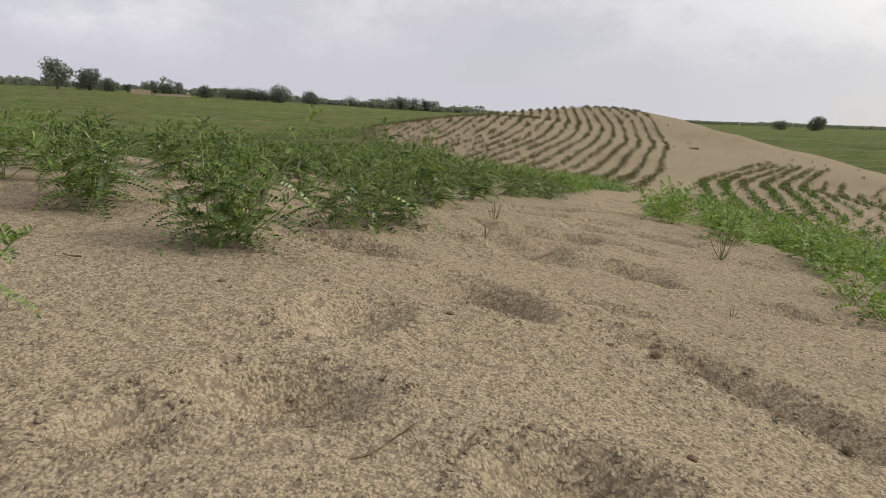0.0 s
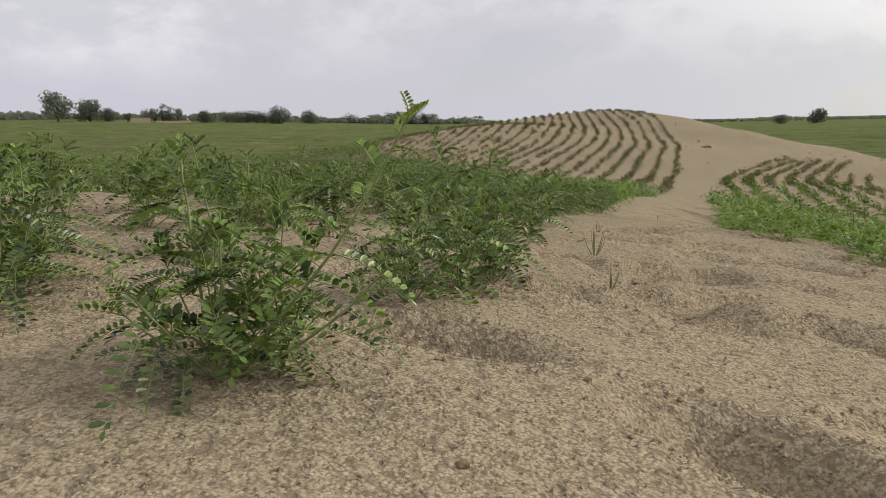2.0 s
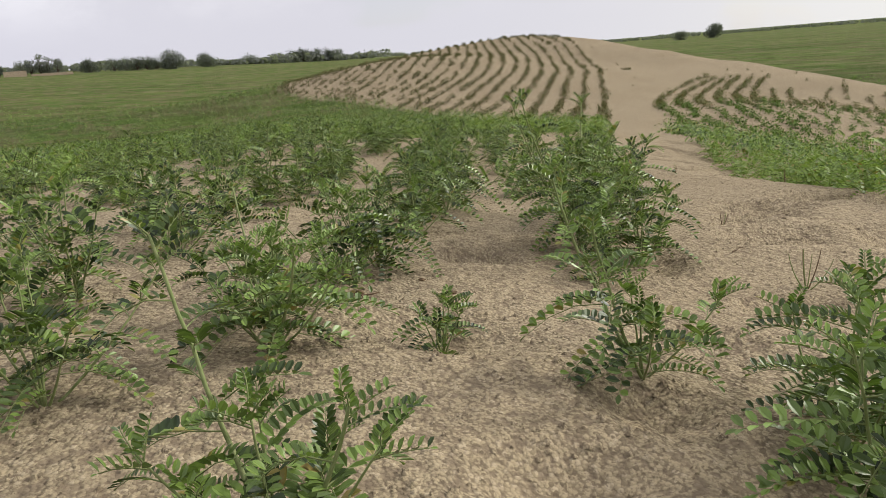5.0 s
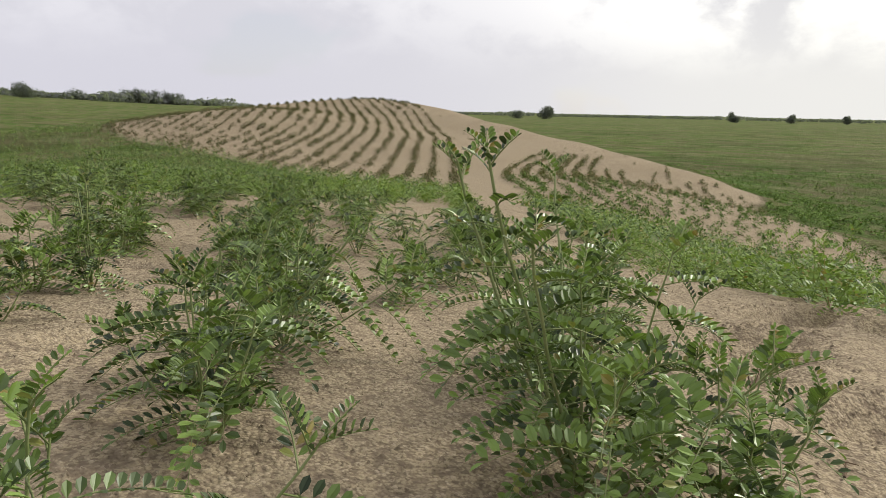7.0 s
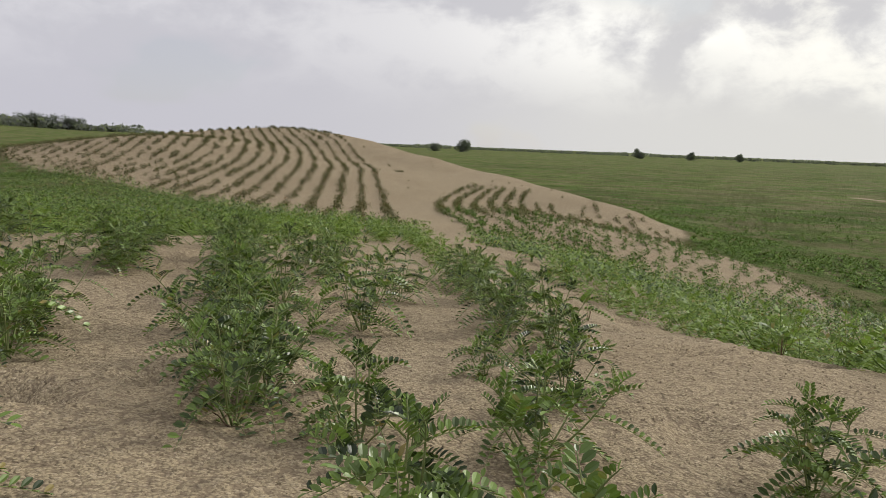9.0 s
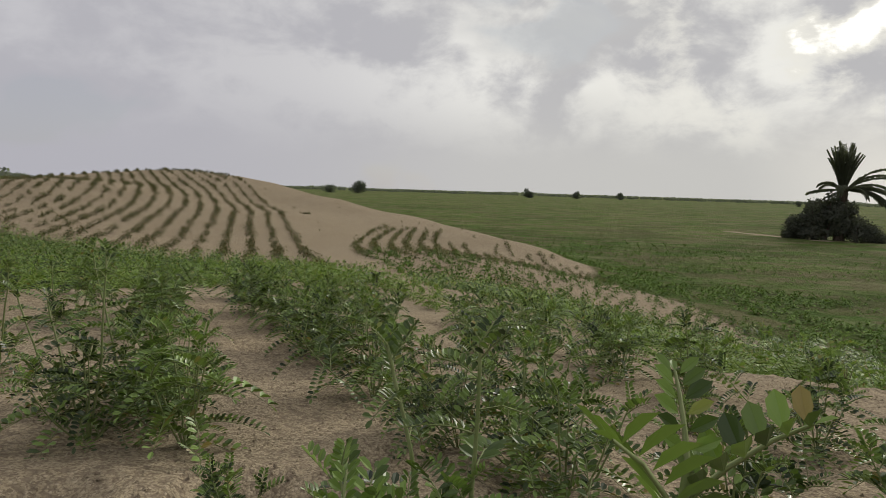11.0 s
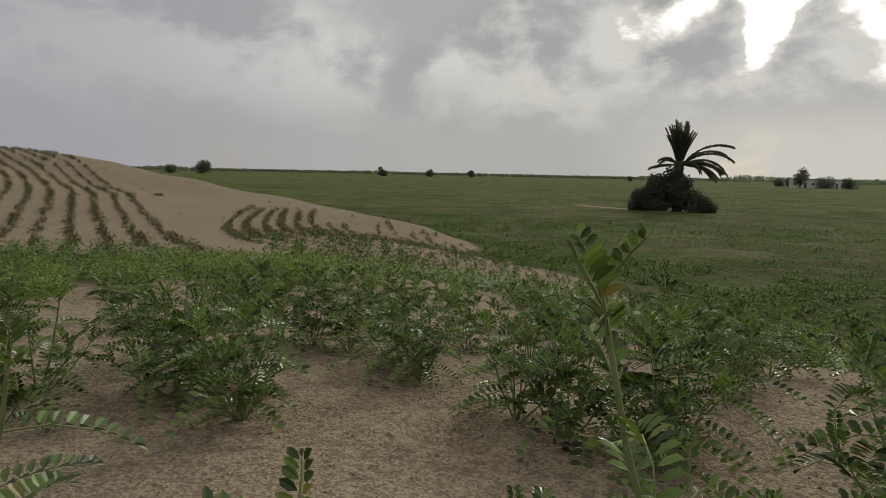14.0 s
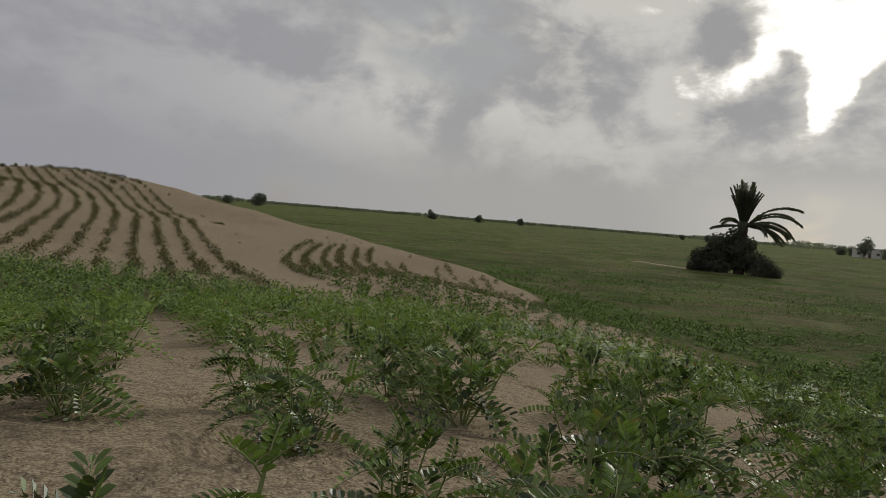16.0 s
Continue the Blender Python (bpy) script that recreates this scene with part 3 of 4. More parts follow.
ROW_BESIDE = [
    (1.50, -1.76, 0.28), (1.62, -1.84, 0.25), (1.78, -2.02, 0.26), (1.62, -2.28, 0.27), (1.95, -2.45, 0.26), (2.05, -2.75, 0.26), (2.58, -1.67, 0.14), (2.58, -1.97, 0.17), (2.82, -1.91, 0.20), (2.97, -1.91, 0.21), (3.38, -1.93, 0.21),
    (3.86, -1.95, 0.23), (4.22, -2.00, 0.16), (4.59, -2.05, 0.15), (4.70, -2.28, 0.21), (4.92, -2.25, 0.24), (5.05, -2.34, 0.26),
    (5.19, -2.38, 0.25), (5.55, -2.43, 0.26), (5.67, -2.04, 0.25), (5.93, -2.51, 0.20), (6.04, -2.34, 0.24), (6.12, -2.53, 0.22),
    (6.22, -2.58, 0.20), (6.58, -2.61, 0.20), (6.68, -2.20, 0.24), (6.71, -2.60, 0.19), (6.92, -2.66, 0.22), (7.00, -2.74, 0.20),
    (7.31, -2.34, 0.22), (7.52, -2.74, 0.20), (7.72, -2.76, 0.20), (7.85, -2.80, 0.20), (7.00, -2.22, 0.22), (7.68, -2.25, 0.22),
]
ROW_BEYOND = [
    (2.19, -2.08, 0.21), (2.92, -2.39, 0.20), (3.13, -2.58, 0.19), (3.30, -2.50, 0.17), (3.54, -2.66, 0.19), (4.00, -2.72, 0.19),
    (4.23, -2.67, 0.17), (4.64, -2.78, 0.13), (5.11, -2.87, 0.23), (5.32, -2.94, 0.26), (5.47, -2.96, 0.25), (6.41, -3.07, 0.21),
    (6.63, -3.08, 0.20), (6.83, -3.17, 0.16), (7.30, -3.18, 0.20), (7.62, -3.20, 0.20), (2.98, -2.84, 0.20), (3.78, -3.21, 0.20),
    (3.90, -3.39, 0.18), (4.98, -3.42, 0.16), (7.55, -3.55, 0.17), (7.66, -3.57, 0.17), (2.55, -2.35, 0.20), (2.40, -2.75, 0.22),
]
NEAR = [chickpea(11 + i, h, sp, n, 0) for i, (h, sp, n) in enumerate(
    [(0.12, 1.1, 5), (0.15, 1.2, 6), (0.17, 1.3, 7), (0.19, 1.3, 7), (0.20, 1.1, 7), (0.21, 1.4, 8), (0.23, 1.2, 7), (0.24, 1.4, 8), (0.26, 1.2, 8), (0.30, 1.2, 8)])]
BASE_H = [ob["top"] for ob in NEAR]
EYES = np.array([e for t, e, a, r in PATH])


def off_walk(x, y):
    """Distance in plan from the camera's line."""
    p = np.array([x, y])
    best = 9.0
    for a, b in zip(EYES[:-1, :2], EYES[1:, :2]):
        d = b - a
        t = np.clip(np.dot(p - a, d) / max(1e-9, np.dot(d, d)), 0, 1)
        best = min(best, float(np.linalg.norm(a + t * d - p)))
    return best


pick = random.Random(3)
taken = []
used = set()


def stand(x, y, height):
    """Set one detailed plant."""
    k = min(range(len(NEAR)), key=lambda i: abs(BASE_H[i] + pick.uniform(-0.03, 0.03) - height))
    sc = height / BASE_H[k]
    m = Matrix.Translation((x, y, gz(x, y))) @ pose(0, 0, 0, pick.uniform(-6, 6), pick.uniform(-6, 6), pick.uniform(0, 360)) @ Matrix.Diagonal((sc, sc, sc, 1))
    if k not in used:
        used.add(k)
        NEAR[k].matrix_basis = m
    else:
        copy_thing(NEAR[k], m)
    taken.append((x, y))


def crowded(x, y, d):
    return any((x - a) ** 2 + (y - b) ** 2 < d * d for a, b in taken)


# plants with long shoots close to the walk: foot, height, number of common shoots, tips of the long ones
REACHING = [
    (-0.64, 1.78, 0.22, 8, [(-0.328, 1.713, 0.505), (-0.36, 1.70, 0.30), (-0.66, 1.77, 0.47), (-0.61, 1.77, 0.36)]),
    (-0.87, 2.49, 0.17, 6, [(-0.963, 2.595, 0.462), (-0.78, 2.47, 0.33)]),
    (-0.38, 2.84, 0.13, 4, [(-0.52, 2.86, 0.43), (-0.48, 2.80, 0.36)]),
    (-0.93, 2.95, 0.16, 7, [(-1.00, 3.20, 0.40), (-0.86, 2.88, 0.34)]),
    (-0.19, 3.68, 0.31, 9, [(-0.366, 3.72, 0.455), (-0.355, 3.66, 0.47), (-0.34, 3.58, 0.39), (-0.06, 4.02, 0.417)]),
    (-0.62, 4.10, 0.18, 6, [(-0.50, 4.10, 0.35), (-0.37, 4.06, 0.31), (-0.59, 4.08, 0.31)]),
    (-1.17, 4.61, 0.13, 4, [(-1.10, 4.62, 0.38), (-1.09, 4.59, 0.29)]),
    (-1.02, 4.57, 0.12, 4, [(-1.01, 4.59, 0.30)]),
    (-0.90, 4.95, 0.16, 5, [(-0.93, 5.05, 0.30), (-0.89, 4.95, 0.32)]),
    (-0.94, 6.10, 0.20, 6, [(-1.00, 6.20, 0.29)]),
    (-1.05, 5.92, 0.19, 6, [(-1.01, 5.92, 0.31), (-1.11, 6.01, 0.21)]),
    (-1.16, 6.70, 0.11, 3, [(-1.13, 6.58, 0.21)]),
    (-1.06, 6.16, 0.10, 3, [(-1.15, 6.25, 0.20)]),
    (-0.86, 0.82, 0.16, 4, [(-0.56, 0.87, 0.33)]),
    (-0.95, 7.31, 0.08, 3, [(-0.96, 7.32, 0.12)]),
    (-0.86, 7.42, 0.14, 5, [(-0.81, 7.40, 0.09)]),
    (-0.66, 7.27, 0.16, 6, [(-0.63, 7.26, 0.12)]),
]
for i, (x, y, h, n, tips) in enumerate(REACHING):
    z0 = gz(x, y)
    p = chickpea(70 + i, h, 1.25, n, 0, tips=[(a - x, b - y, c - z0) for a, b, c in tips])
    p.location = (x, y, z0)
    tagged(p, "lanky chickpea plant with long leaning leafy shoots", "plant", "chickpea plants")
    taken.append((x, y))
for s, w, h in ROW_BY_STRIP + ROW_BESIDE + ROW_BEYOND:
    x, y = xy_of(s, w)
    if not crowded(x, y, 0.09):
        stand(x, y, h)

# rows that go on from there
ROW = 0.44
near_places, mid_places, far_places = [], [], []


def left_crop():
    k, w = 0, -1.43
    while w > -46:
        s = 9.5 if k == 1 else 7.8 if w > -3.4 else 3.1 if w > -5 else 1.6 if w > -8 else -2.0 - 0.15 * min(40, -w)
        gap = 0.25 if w > -7 else 0.30 if w > -12 else 0.42 if w > -18 else 0.6
        while s < 60:
            s += gap * pick.uniform(0.7, 1.4) * (1.0 if s < 14 else 1.25 if s < 22 else 1.7)
            x, y = xy_of(s, w + pick.uniform(-0.07, 0.07))
            if dune_edge(x, y) > 0 and x > -5 and y < 78:
                continue
            o = off_walk(x, y)
            if s > 45 or o < 0.5 or (7.1 < s < 8.2 and w > -3.7) or crowded(x, y, 0.24) or pick.random() > (0.84 if o < 4 else 0.93):
                continue
            yield x, y, pick.uniform(0.19, 0.26), o
        k += 1
        w = -1.81 if k == 1 else -2.2 if k == 2 else w - (ROW if w > -14 else ROW * 1.6)


for x, y, h, o in left_crop():
    row = (x, y, pick.uniform(0, 6.28), h / 0.25 * (1.0 if o < 8 else 1.2 if o < 17 else 1.5), pick.randrange(5))
    if o < 1.5 and len(taken) < 200:
        stand(x, y, h)
    elif o < 5.0:
        near_places.append(row)
    elif o < 17:
        mid_places.append(row)
    else:
        far_places.append(row)

for k in range(26):
    s = -14.0
    while s < 62:
        s += 1.5 * pick.uniform(0.5, 1.5)
        x, y = xy_of(s, -46.5 - 1.7 * k + pick.uniform(-0.4, 0.4))
        far_places.append((x, y, pick.uniform(0, 6.28), pick.uniform(1.1, 1.8), pick.randrange(5)))

# the crop across the bare strip, thick below and thin on the dune's flank
w = -0.6
while w < 9.5:
    s = -1.0
    while s < 18:
        s += 0.26 * pick.uniform(0.7, 1.4)
        x, y = xy_of(s, w + pick.uniform(-0.08, 0.08))
        if w < path_right(s) + pick.uniform(-0.05, 0.2) or swell(x, y) < FIELD + 0.12 or s > 15.0 + pick.uniform(-0.8, 0.8):
            continue
        if pick.random() > 0.94 or (w < 1.5 and s < 4 and pick.random() < 0.4):
            continue
        o = off_walk(x, y)
        row = (x, y, pick.uniform(0, 6.28), pick.uniform(0.7, 1.0) if s < 3.5 else pick.uniform(0.85, 1.25), pick.randrange(5))
        (near_places if o < 5.0 else mid_places if o < 17 else far_places).append(row)
    w += ROW

SOUPS1 = [chickpea_soup(40 + i, 0.25, 1.35, 6, 1, 0.098, 0.034) for i in range(5)]
SOUPS2 = [chickpea_soup(60 + i, 0.25, 1.35, 6, 2, 0.095, 0.032) for i in range(5)]
SOUPS3 = [chickpea_soup(80 + i, 0.26, 1.1, 4, 2, 0.12, 0.055) for i in range(5)]
scatter("chickpea_crop", SOUPS1, near_places, CROP, "thick green chickpea crop in drilled rows on sand", "crop")
scatter("chickpea_crop", SOUPS2, mid_places, CROP, "green chickpea crop farther out in drilled rows", "crop")
scatter("chickpea_crop", SOUPS3, far_places, CROP, "distant green chickpea crop in the field", "crop")

# thin rows that bend over the dune
dune_places = []
for k in range(60):
    s = 15.0
    while s < 64:
        s += 0.44 * pick.uniform(0.55, 1.5)
        w = -1.25 - 0.75 * k - 4.3 * max(0.0, (s - 36) / 25) ** 1.6 + 0.03 * math.sin(0.5 * s + k)
        x, y = xy_of(s, w + pick.gauss(0, 0.05))
        if dune_edge(x, y) < -0.6 or x < -5.5 or y > 66 or pick.random() < 0.15 + 0.2 * (noise.noise((x * 0.5, y * 0.5, 8)) > 0.05):
            continue
        dune_places.append((x, y, pick.uniform(0, 6.28), pick.uniform(0.75, 1.6), pick.randrange(4)))
patch_places, low_places = [], []
for k in range(15):
    s = 13.0
    while s < 36:
        s += 0.36 * pick.uniform(0.7, 1.35)
        w = 0.4 + 0.60 * k + 0.020 * max(0.0, s - 22.0) ** 2 + 0.3 * step01(19.0 - s, 0, 5)
        x, y = xy_of(s, w + pick.gauss(0, 0.05))
        top = 34.3 - 0.42 * k if k < 6 else 28.6 - 0.2 * (k - 6) + 0.7 * math.sin(2.1 * k)
        if s > top or swell(x, y) < FIELD + 0.3 or pick.random() < (0.10 if k < 6 else 0.25):
            continue
        (patch_places if s > 22 + pick.uniform(-1.5, 1.5) else low_places).append((x, y, pick.uniform(0, 6.28), pick.uniform(0.85, 1.45) * (1.0 if k < 6 else 0.85), pick.randrange(4)))
for i in range(34):
    dune_places.append((pick.uniform(10.5, 18.0), pick.uniform(24.0, 47.0), pick.uniform(0, 6.28), pick.uniform(0.35, 0.7), pick.randrange(4)))
for i in range(8):
    dune_places.append((13.7 + pick.gauss(0, 0.12), 36.6 + pick.gauss(0, 0.2), pick.uniform(0, 6.28), pick.uniform(0.6, 0.9), pick.randrange(4)))
for i in range(26):
    dune_places.append((16.3 + pick.gauss(-1.5, 1.6), 59.2 + pick.gauss(0, 0.8), pick.uniform(0, 6.28), pick.uniform(0.8, 1.4), pick.randrange(4)))
SOUPS4 = [chickpea_soup(95 + i, 0.15, 1.5, 11, 2, 0.095, 0.03) for i in range(4)]
scatter("dune_crop", SOUPS4, dune_places, DRY, "thin rows of small grey-green plants on the sand dune", "crop")
scatter("dune_crop", SOUPS4, patch_places, RUSTY, "curved rows of reddish green plants on the dune's flank", "crop")
scatter("dune_crop", SOUPS4, low_places, FIELD_LEAF, "short green plants in rows at the dune's foot", "crop")

# low crop of the wide field below the dune, nearest stretch
field_places = []
for k in range(95):
    y0 = -8 + 0.62 * k
    x = 5.0
    while x < 80:
        x += 0.36 * pick.uniform(0.6, 1.5) * (1 + 0.03 * x)
        y = y0 + 0.35 * math.sin(0.05 * x + k) + pick.uniform(-0.12, 0.12) - 0.12 * x
        if swell(x, y) > FIELD + 0.30 or math.hypot(x, y) > 52 or pick.random() < 0.15 + 0.6 * (noise.noise((0.09 * (0.77 * y - 0.64 * x), 0.30 * (0.77 * x + 0.64 * y), 2)) > 0.05):
            continue
        field_places.append((x, y, pick.uniform(0, 6.28), pick.uniform(0.55, 1.15), pick.randrange(4)))
SOUPS5 = [chickpea_soup(120 + i, 0.13, 1.6, 6, 2, 0.15, 0.06) for i in range(4)]
for i in range(3200):      # the thick green edge along the dune's foot
    x, y = pick.uniform(5, 23), pick.uniform(3, 30)
    if FIELD - 0.02 < swell(x, y) < FIELD + 0.36 and noise.noise((0.35 * x, 0.35 * y, 5)) > -0.12:
        field_places.append((x, y, pick.uniform(0, 6.28), pick.uniform(0.7, 1.5), pick.randrange(4)))
scatter("field_crop", SOUPS5, field_places, FIELD_LEAF, "low green crop rows in the flat field below the dune", "crop")


# ---------------------------------------------------------------- trees far off
def leaf_cloud(r, lumps, count, size):
    """Small leaf quads strewn through a set of lumps (x, y, z, radius), uneven at the outline."""
    s = Soup()
    tot = sum(l[3] ** 2 for l in lumps)
    for lx, ly, lz, lr in lumps:
        for i in range(max(6, int(count * lr * lr / tot))):
            d = Vector((r.gauss(0, 1), r.gauss(0, 1), r.gauss(0, 1))).normalized()
            p = Vector((lx, ly, lz)) + d * lr * (0.45 + 0.62 * r.random() ** 0.6)
            a = Vector((r.gauss(0, 1), r.gauss(0, 1), r.gauss(0, 1))).normalized()
            b = a.cross(d).normalized()
            w = size * r.uniform(0.6, 1.5)
            s.add([p - a * w, p + b * w * 0.7, p + a * w, p - b * w * 0.7], [(0, 1, 2, 3)])
    return s


def tree(name, x, y, height, width, label, leaf=TREE, seed=0, count=900, trunk=0.3, sparse=1.0):
    r = random.Random(seed)
    root = new(name)
    root.location = (x, y, gz(x, y) - 0.05)
    tagged(root, label, "tree" if name != "bush" else "bush", "trees round the fields")
    wood = Soup()
    h0 = height * trunk
    tube(wood, [Vector((0, 0, -0.2)), Vector((r.uniform(-0.1, 0.1), 0, h0)), Vector((r.uniform(-0.3, 0.3), 0.1, height * 0.75))], width * 0.035 + 0.08, 0.05, 6)
    lumps = []
    for i in range(15):
        az, u = r.uniform(0, 6.28), r.random()
        zc = h0 + (height - h0) * (0.12 + 0.70 * u)
        rad = width * 0.5 * (1 - 0.55 * abs(u - 0.35)) * r.uniform(0.35, 0.75)
        c = Vector((math.sin(az) * rad, math.cos(az) * rad, zc))
        lumps.append((c.x, c.y, c.z, width * r.uniform(0.20, 0.31) * sparse))
        tube(wood, [Vector((0, 0, h0 * 0.8)), (c + Vector((0, 0, h0))) * 0.5 + Vector((0, 0, 0.2)), c], 0.06 + width * 0.008, 0.03, 4)
    part("trunk", wood.mesh("trunk", BARK, True), root)
    part("crown", leaf_cloud(r, lumps, int(1.7 * count), 0.036 * width ** 0.5 * height ** 0.5).mesh("crown", leaf), root)
    return root


def polar(az, dist):
    return dist * math.sin(radians(az)), dist * math.cos(radians(az))


FAR_TREES = [  # bearing, distance, height, width
    (-28.1, 290, 7.9, 9), (-27.0, 300, 4.4, 8), (-25.5, 288, 4.2, 2.6), (-19.8, 300, 4.4, 7.5), (-14.0, 300, 7.0, 10), (-11.5, 320, 4.4, 10.5), (-8.2, 350, 3.2, 11),
    (-5.9, 350, 4.2, 7), (26.6, 390, 4.0, 8), (29.0, 375, 6.2, 9.5), (43.7, 440, 6.0, 7), (47.8, 440, 5.6, 5.5), (51.4, 440, 5.4, 5), (64.7, 420, 3.0, 4), (66.6, 400, 4.0, 5), (78.7, 300, 3.6, 8), (75.6, 340, 3.4, 6), (76.4, 330, 3.8, 5), (80.3, 300, 3.4, 7),
]
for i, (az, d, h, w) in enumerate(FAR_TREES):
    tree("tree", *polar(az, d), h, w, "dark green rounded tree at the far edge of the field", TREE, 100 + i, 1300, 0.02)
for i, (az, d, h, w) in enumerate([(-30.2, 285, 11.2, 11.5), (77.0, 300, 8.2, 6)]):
    tree("tree", *polar(az, d), h, w, "thinly leaved tall tree with brownish branches", HAZED_TREE, 130 + i, 900, 0.12, 0.95)
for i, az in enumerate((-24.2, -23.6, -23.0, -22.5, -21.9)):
    tree("tree", *polar(az, 295), (5.5, 7.0, 8.4, 7.0, 7.4)[i], 4.6, "tall narrow tree in a group by a farmstead", HAZED_TREE, 140 + i, 500, 0.03)
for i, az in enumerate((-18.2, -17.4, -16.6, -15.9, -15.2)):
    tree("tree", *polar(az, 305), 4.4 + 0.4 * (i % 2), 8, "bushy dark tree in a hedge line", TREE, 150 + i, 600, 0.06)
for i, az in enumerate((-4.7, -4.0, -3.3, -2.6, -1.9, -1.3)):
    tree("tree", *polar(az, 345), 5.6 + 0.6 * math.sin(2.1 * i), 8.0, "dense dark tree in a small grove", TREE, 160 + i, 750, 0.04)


def far_woods():
    """The low line of woods along the horizon."""
    r = random.Random(9)
    s = Soup()
    az = -75.0
    while az < 150:
        d = r.uniform(330, 400) if az < 2 else r.uniform(640, 820)
        hgt = 3.8 + 5.0 * max(0.0, noise.noise((az * 0.30, 3.1, 0.4)) + 0.05) + r.uniform(0, 0.5) + (2.5 if 73.2 < az < 76.5 else 0)
        hgt *= 0.6 if az < 2 else 0.72
        x, y = polar(az, d)
        base = gz(x, y)
        lumps = [(x + r.uniform(-7, 7), y + r.uniform(-7, 7), base + hgt * 0.42, hgt * 0.55) for _ in range(2)]
        c = leaf_cloud(r, lumps, 40, 0.80)
        s.add(c.v, c.f)
        az += 0.12 * r.uniform(0.5, 1.5)
    return tagged(new("far_woods", s.mesh("far_woods", HAZED_TREE)), "low hazy line of woods along the horizon", "woods", "", "stuff")


far_woods()


def palm(x, y):
    r = random.Random(21)
    root = new("date_palm")
    root.location = (x, y, gz(x, y) - 0.05)
    tagged(root, "dark date palm with upright crown and drooping lower fronds", "palm tree")
    wood = Soup()
    tube(wood, [Vector((0, 0, -0.2)), Vector((0.05, 0, 2.0)), Vector((0, 0, 4.9))], 0.5, 0.4, 9)
    for k in range(60):
        a, z = k * 2.4, 0.6 + 4.0 * k / 60
        o = Vector((math.sin(a), math.cos(a), 0))
        p = o * 0.36 + Vector((0, 0, z))
        tube(wood, [p, p + o * 0.12 + Vector((0, 0, 0.22))], 0.09, 0.04, 4)
    part("trunk", wood.mesh("trunk", BARK), root, "rough trunk with old frond stubs")

    def frond(az, lean, length, droop, width=0.62):
        s = Soup()
        out = Vector((math.sin(az), math.cos(az), 0))
        p, pts = out * 0.2 + Vector((0, 0, 4.55)), []
        for i in range(13):
            pts.append(p.copy())
            th = lean + droop * (i / 12) ** 1.5
            p = p + (out * math.sin(th) + Vector((0, 0, math.cos(th)))) * length / 12
        tube(s, pts, 0.055, 0.014, 4)
        side = out.cross(Vector((0, 0, 1)))
        for i in range(4, 58):
            f = i / 58 * 11.95
            q = pts[int(f)].lerp(pts[int(f) + 1], f - int(f))
            d = (pts[int(f) + 1] - pts[int(f)]).normalized()
            up = side.cross(d)
            ln = width * min(1.0, 0.25 + i / 16) * (1.0 - 0.30 * max(0.0, (i - 40) / 18)) * r.uniform(0.85, 1.15)
            for g in (1, -1):
                a = (d * 0.85 + side * g * r.uniform(0.5, 0.8) + up * r.uniform(0.1, 0.35) - Vector((0, 0, 0.45 * (1 - d.z)))).normalized()
                b = (side * g * 0.5 + up).normalized() * 0.055
                s.add([q - b, q + a * ln * 0.5 - b * 1.3 - Vector((0, 0, 0.03)), q + a * ln - Vector((0, 0, 0.12)), q + a * ln * 0.5 + b * 1.3], [(0, 1, 2, 3)])
        return s

    # upright crown
    for k in range(34):
        f = k / 34
        s = frond(2.4 * k + r.uniform(-0.2, 0.2), 0.02 + 0.32 * f, r.uniform(3.7, 4.4) - 0.8 * f, r.uniform(0.0, 0.2) + 0.30 * f * f, 0.46)
        part("frond", s.mesh("frond", FROND), root)
    # arching and hanging fronds lower down
    for az, lean, ln, dr in ((2.45, 0.85, 4.6, 1.30), (2.75, 0.95, 5.0, 1.45), (2.55, 1.15, 4.4, 1.5), (2.9, 1.25, 3.9, 1.5), (2.35, 1.45, 3.4, 1.3), (2.7, 1.55, 3.6, 1.2),
                             (5.75, 0.75, 1.9, 1.5), (0.4, 1.0, 2.6, 1.6), (4.4, 1.1, 2.4, 1.7), (1.2, 1.2, 2.4, 1.6), (3.5, 1.3, 2.6, 1.5), (2.6, 1.35, 3.9, 1.1), (2.8, 1.4, 4.3, 1.0), (2.5, 1.3, 4.2, 1.2), (2.95, 1.5, 3.6, 1.1),
                             (2.65, 0.75, 5.2, 1.25), (5.7, 1.5, 2.5, 0.5)):
        part("frond", frond(az, lean, ln, dr).mesh("frond", FROND), root, "drooping lower frond")
    return root


PALM = (62.0, 29.9)
palm(*PALM)
r0 = random.Random(31)
for q, h, w in ((-1.8, 3.7, 2.6), (-0.8, 4.6, 2.4), (-2.8, 2.3, 2.4), (-3.5, 1.4, 1.8), (0.4, 4.1, 2.2), (1.4, 2.5, 2.4), (2.4, 1.5, 2.2), (3.3, 0.9, 1.6)):
    tree("bush", PALM[0] + 0.35 * q - 0.6, PALM[1] - 0.94 * q, h, w, "dark dense bush round the foot of a palm", BUSH, r0.randrange(999), 1900, 0.02, 1.1)


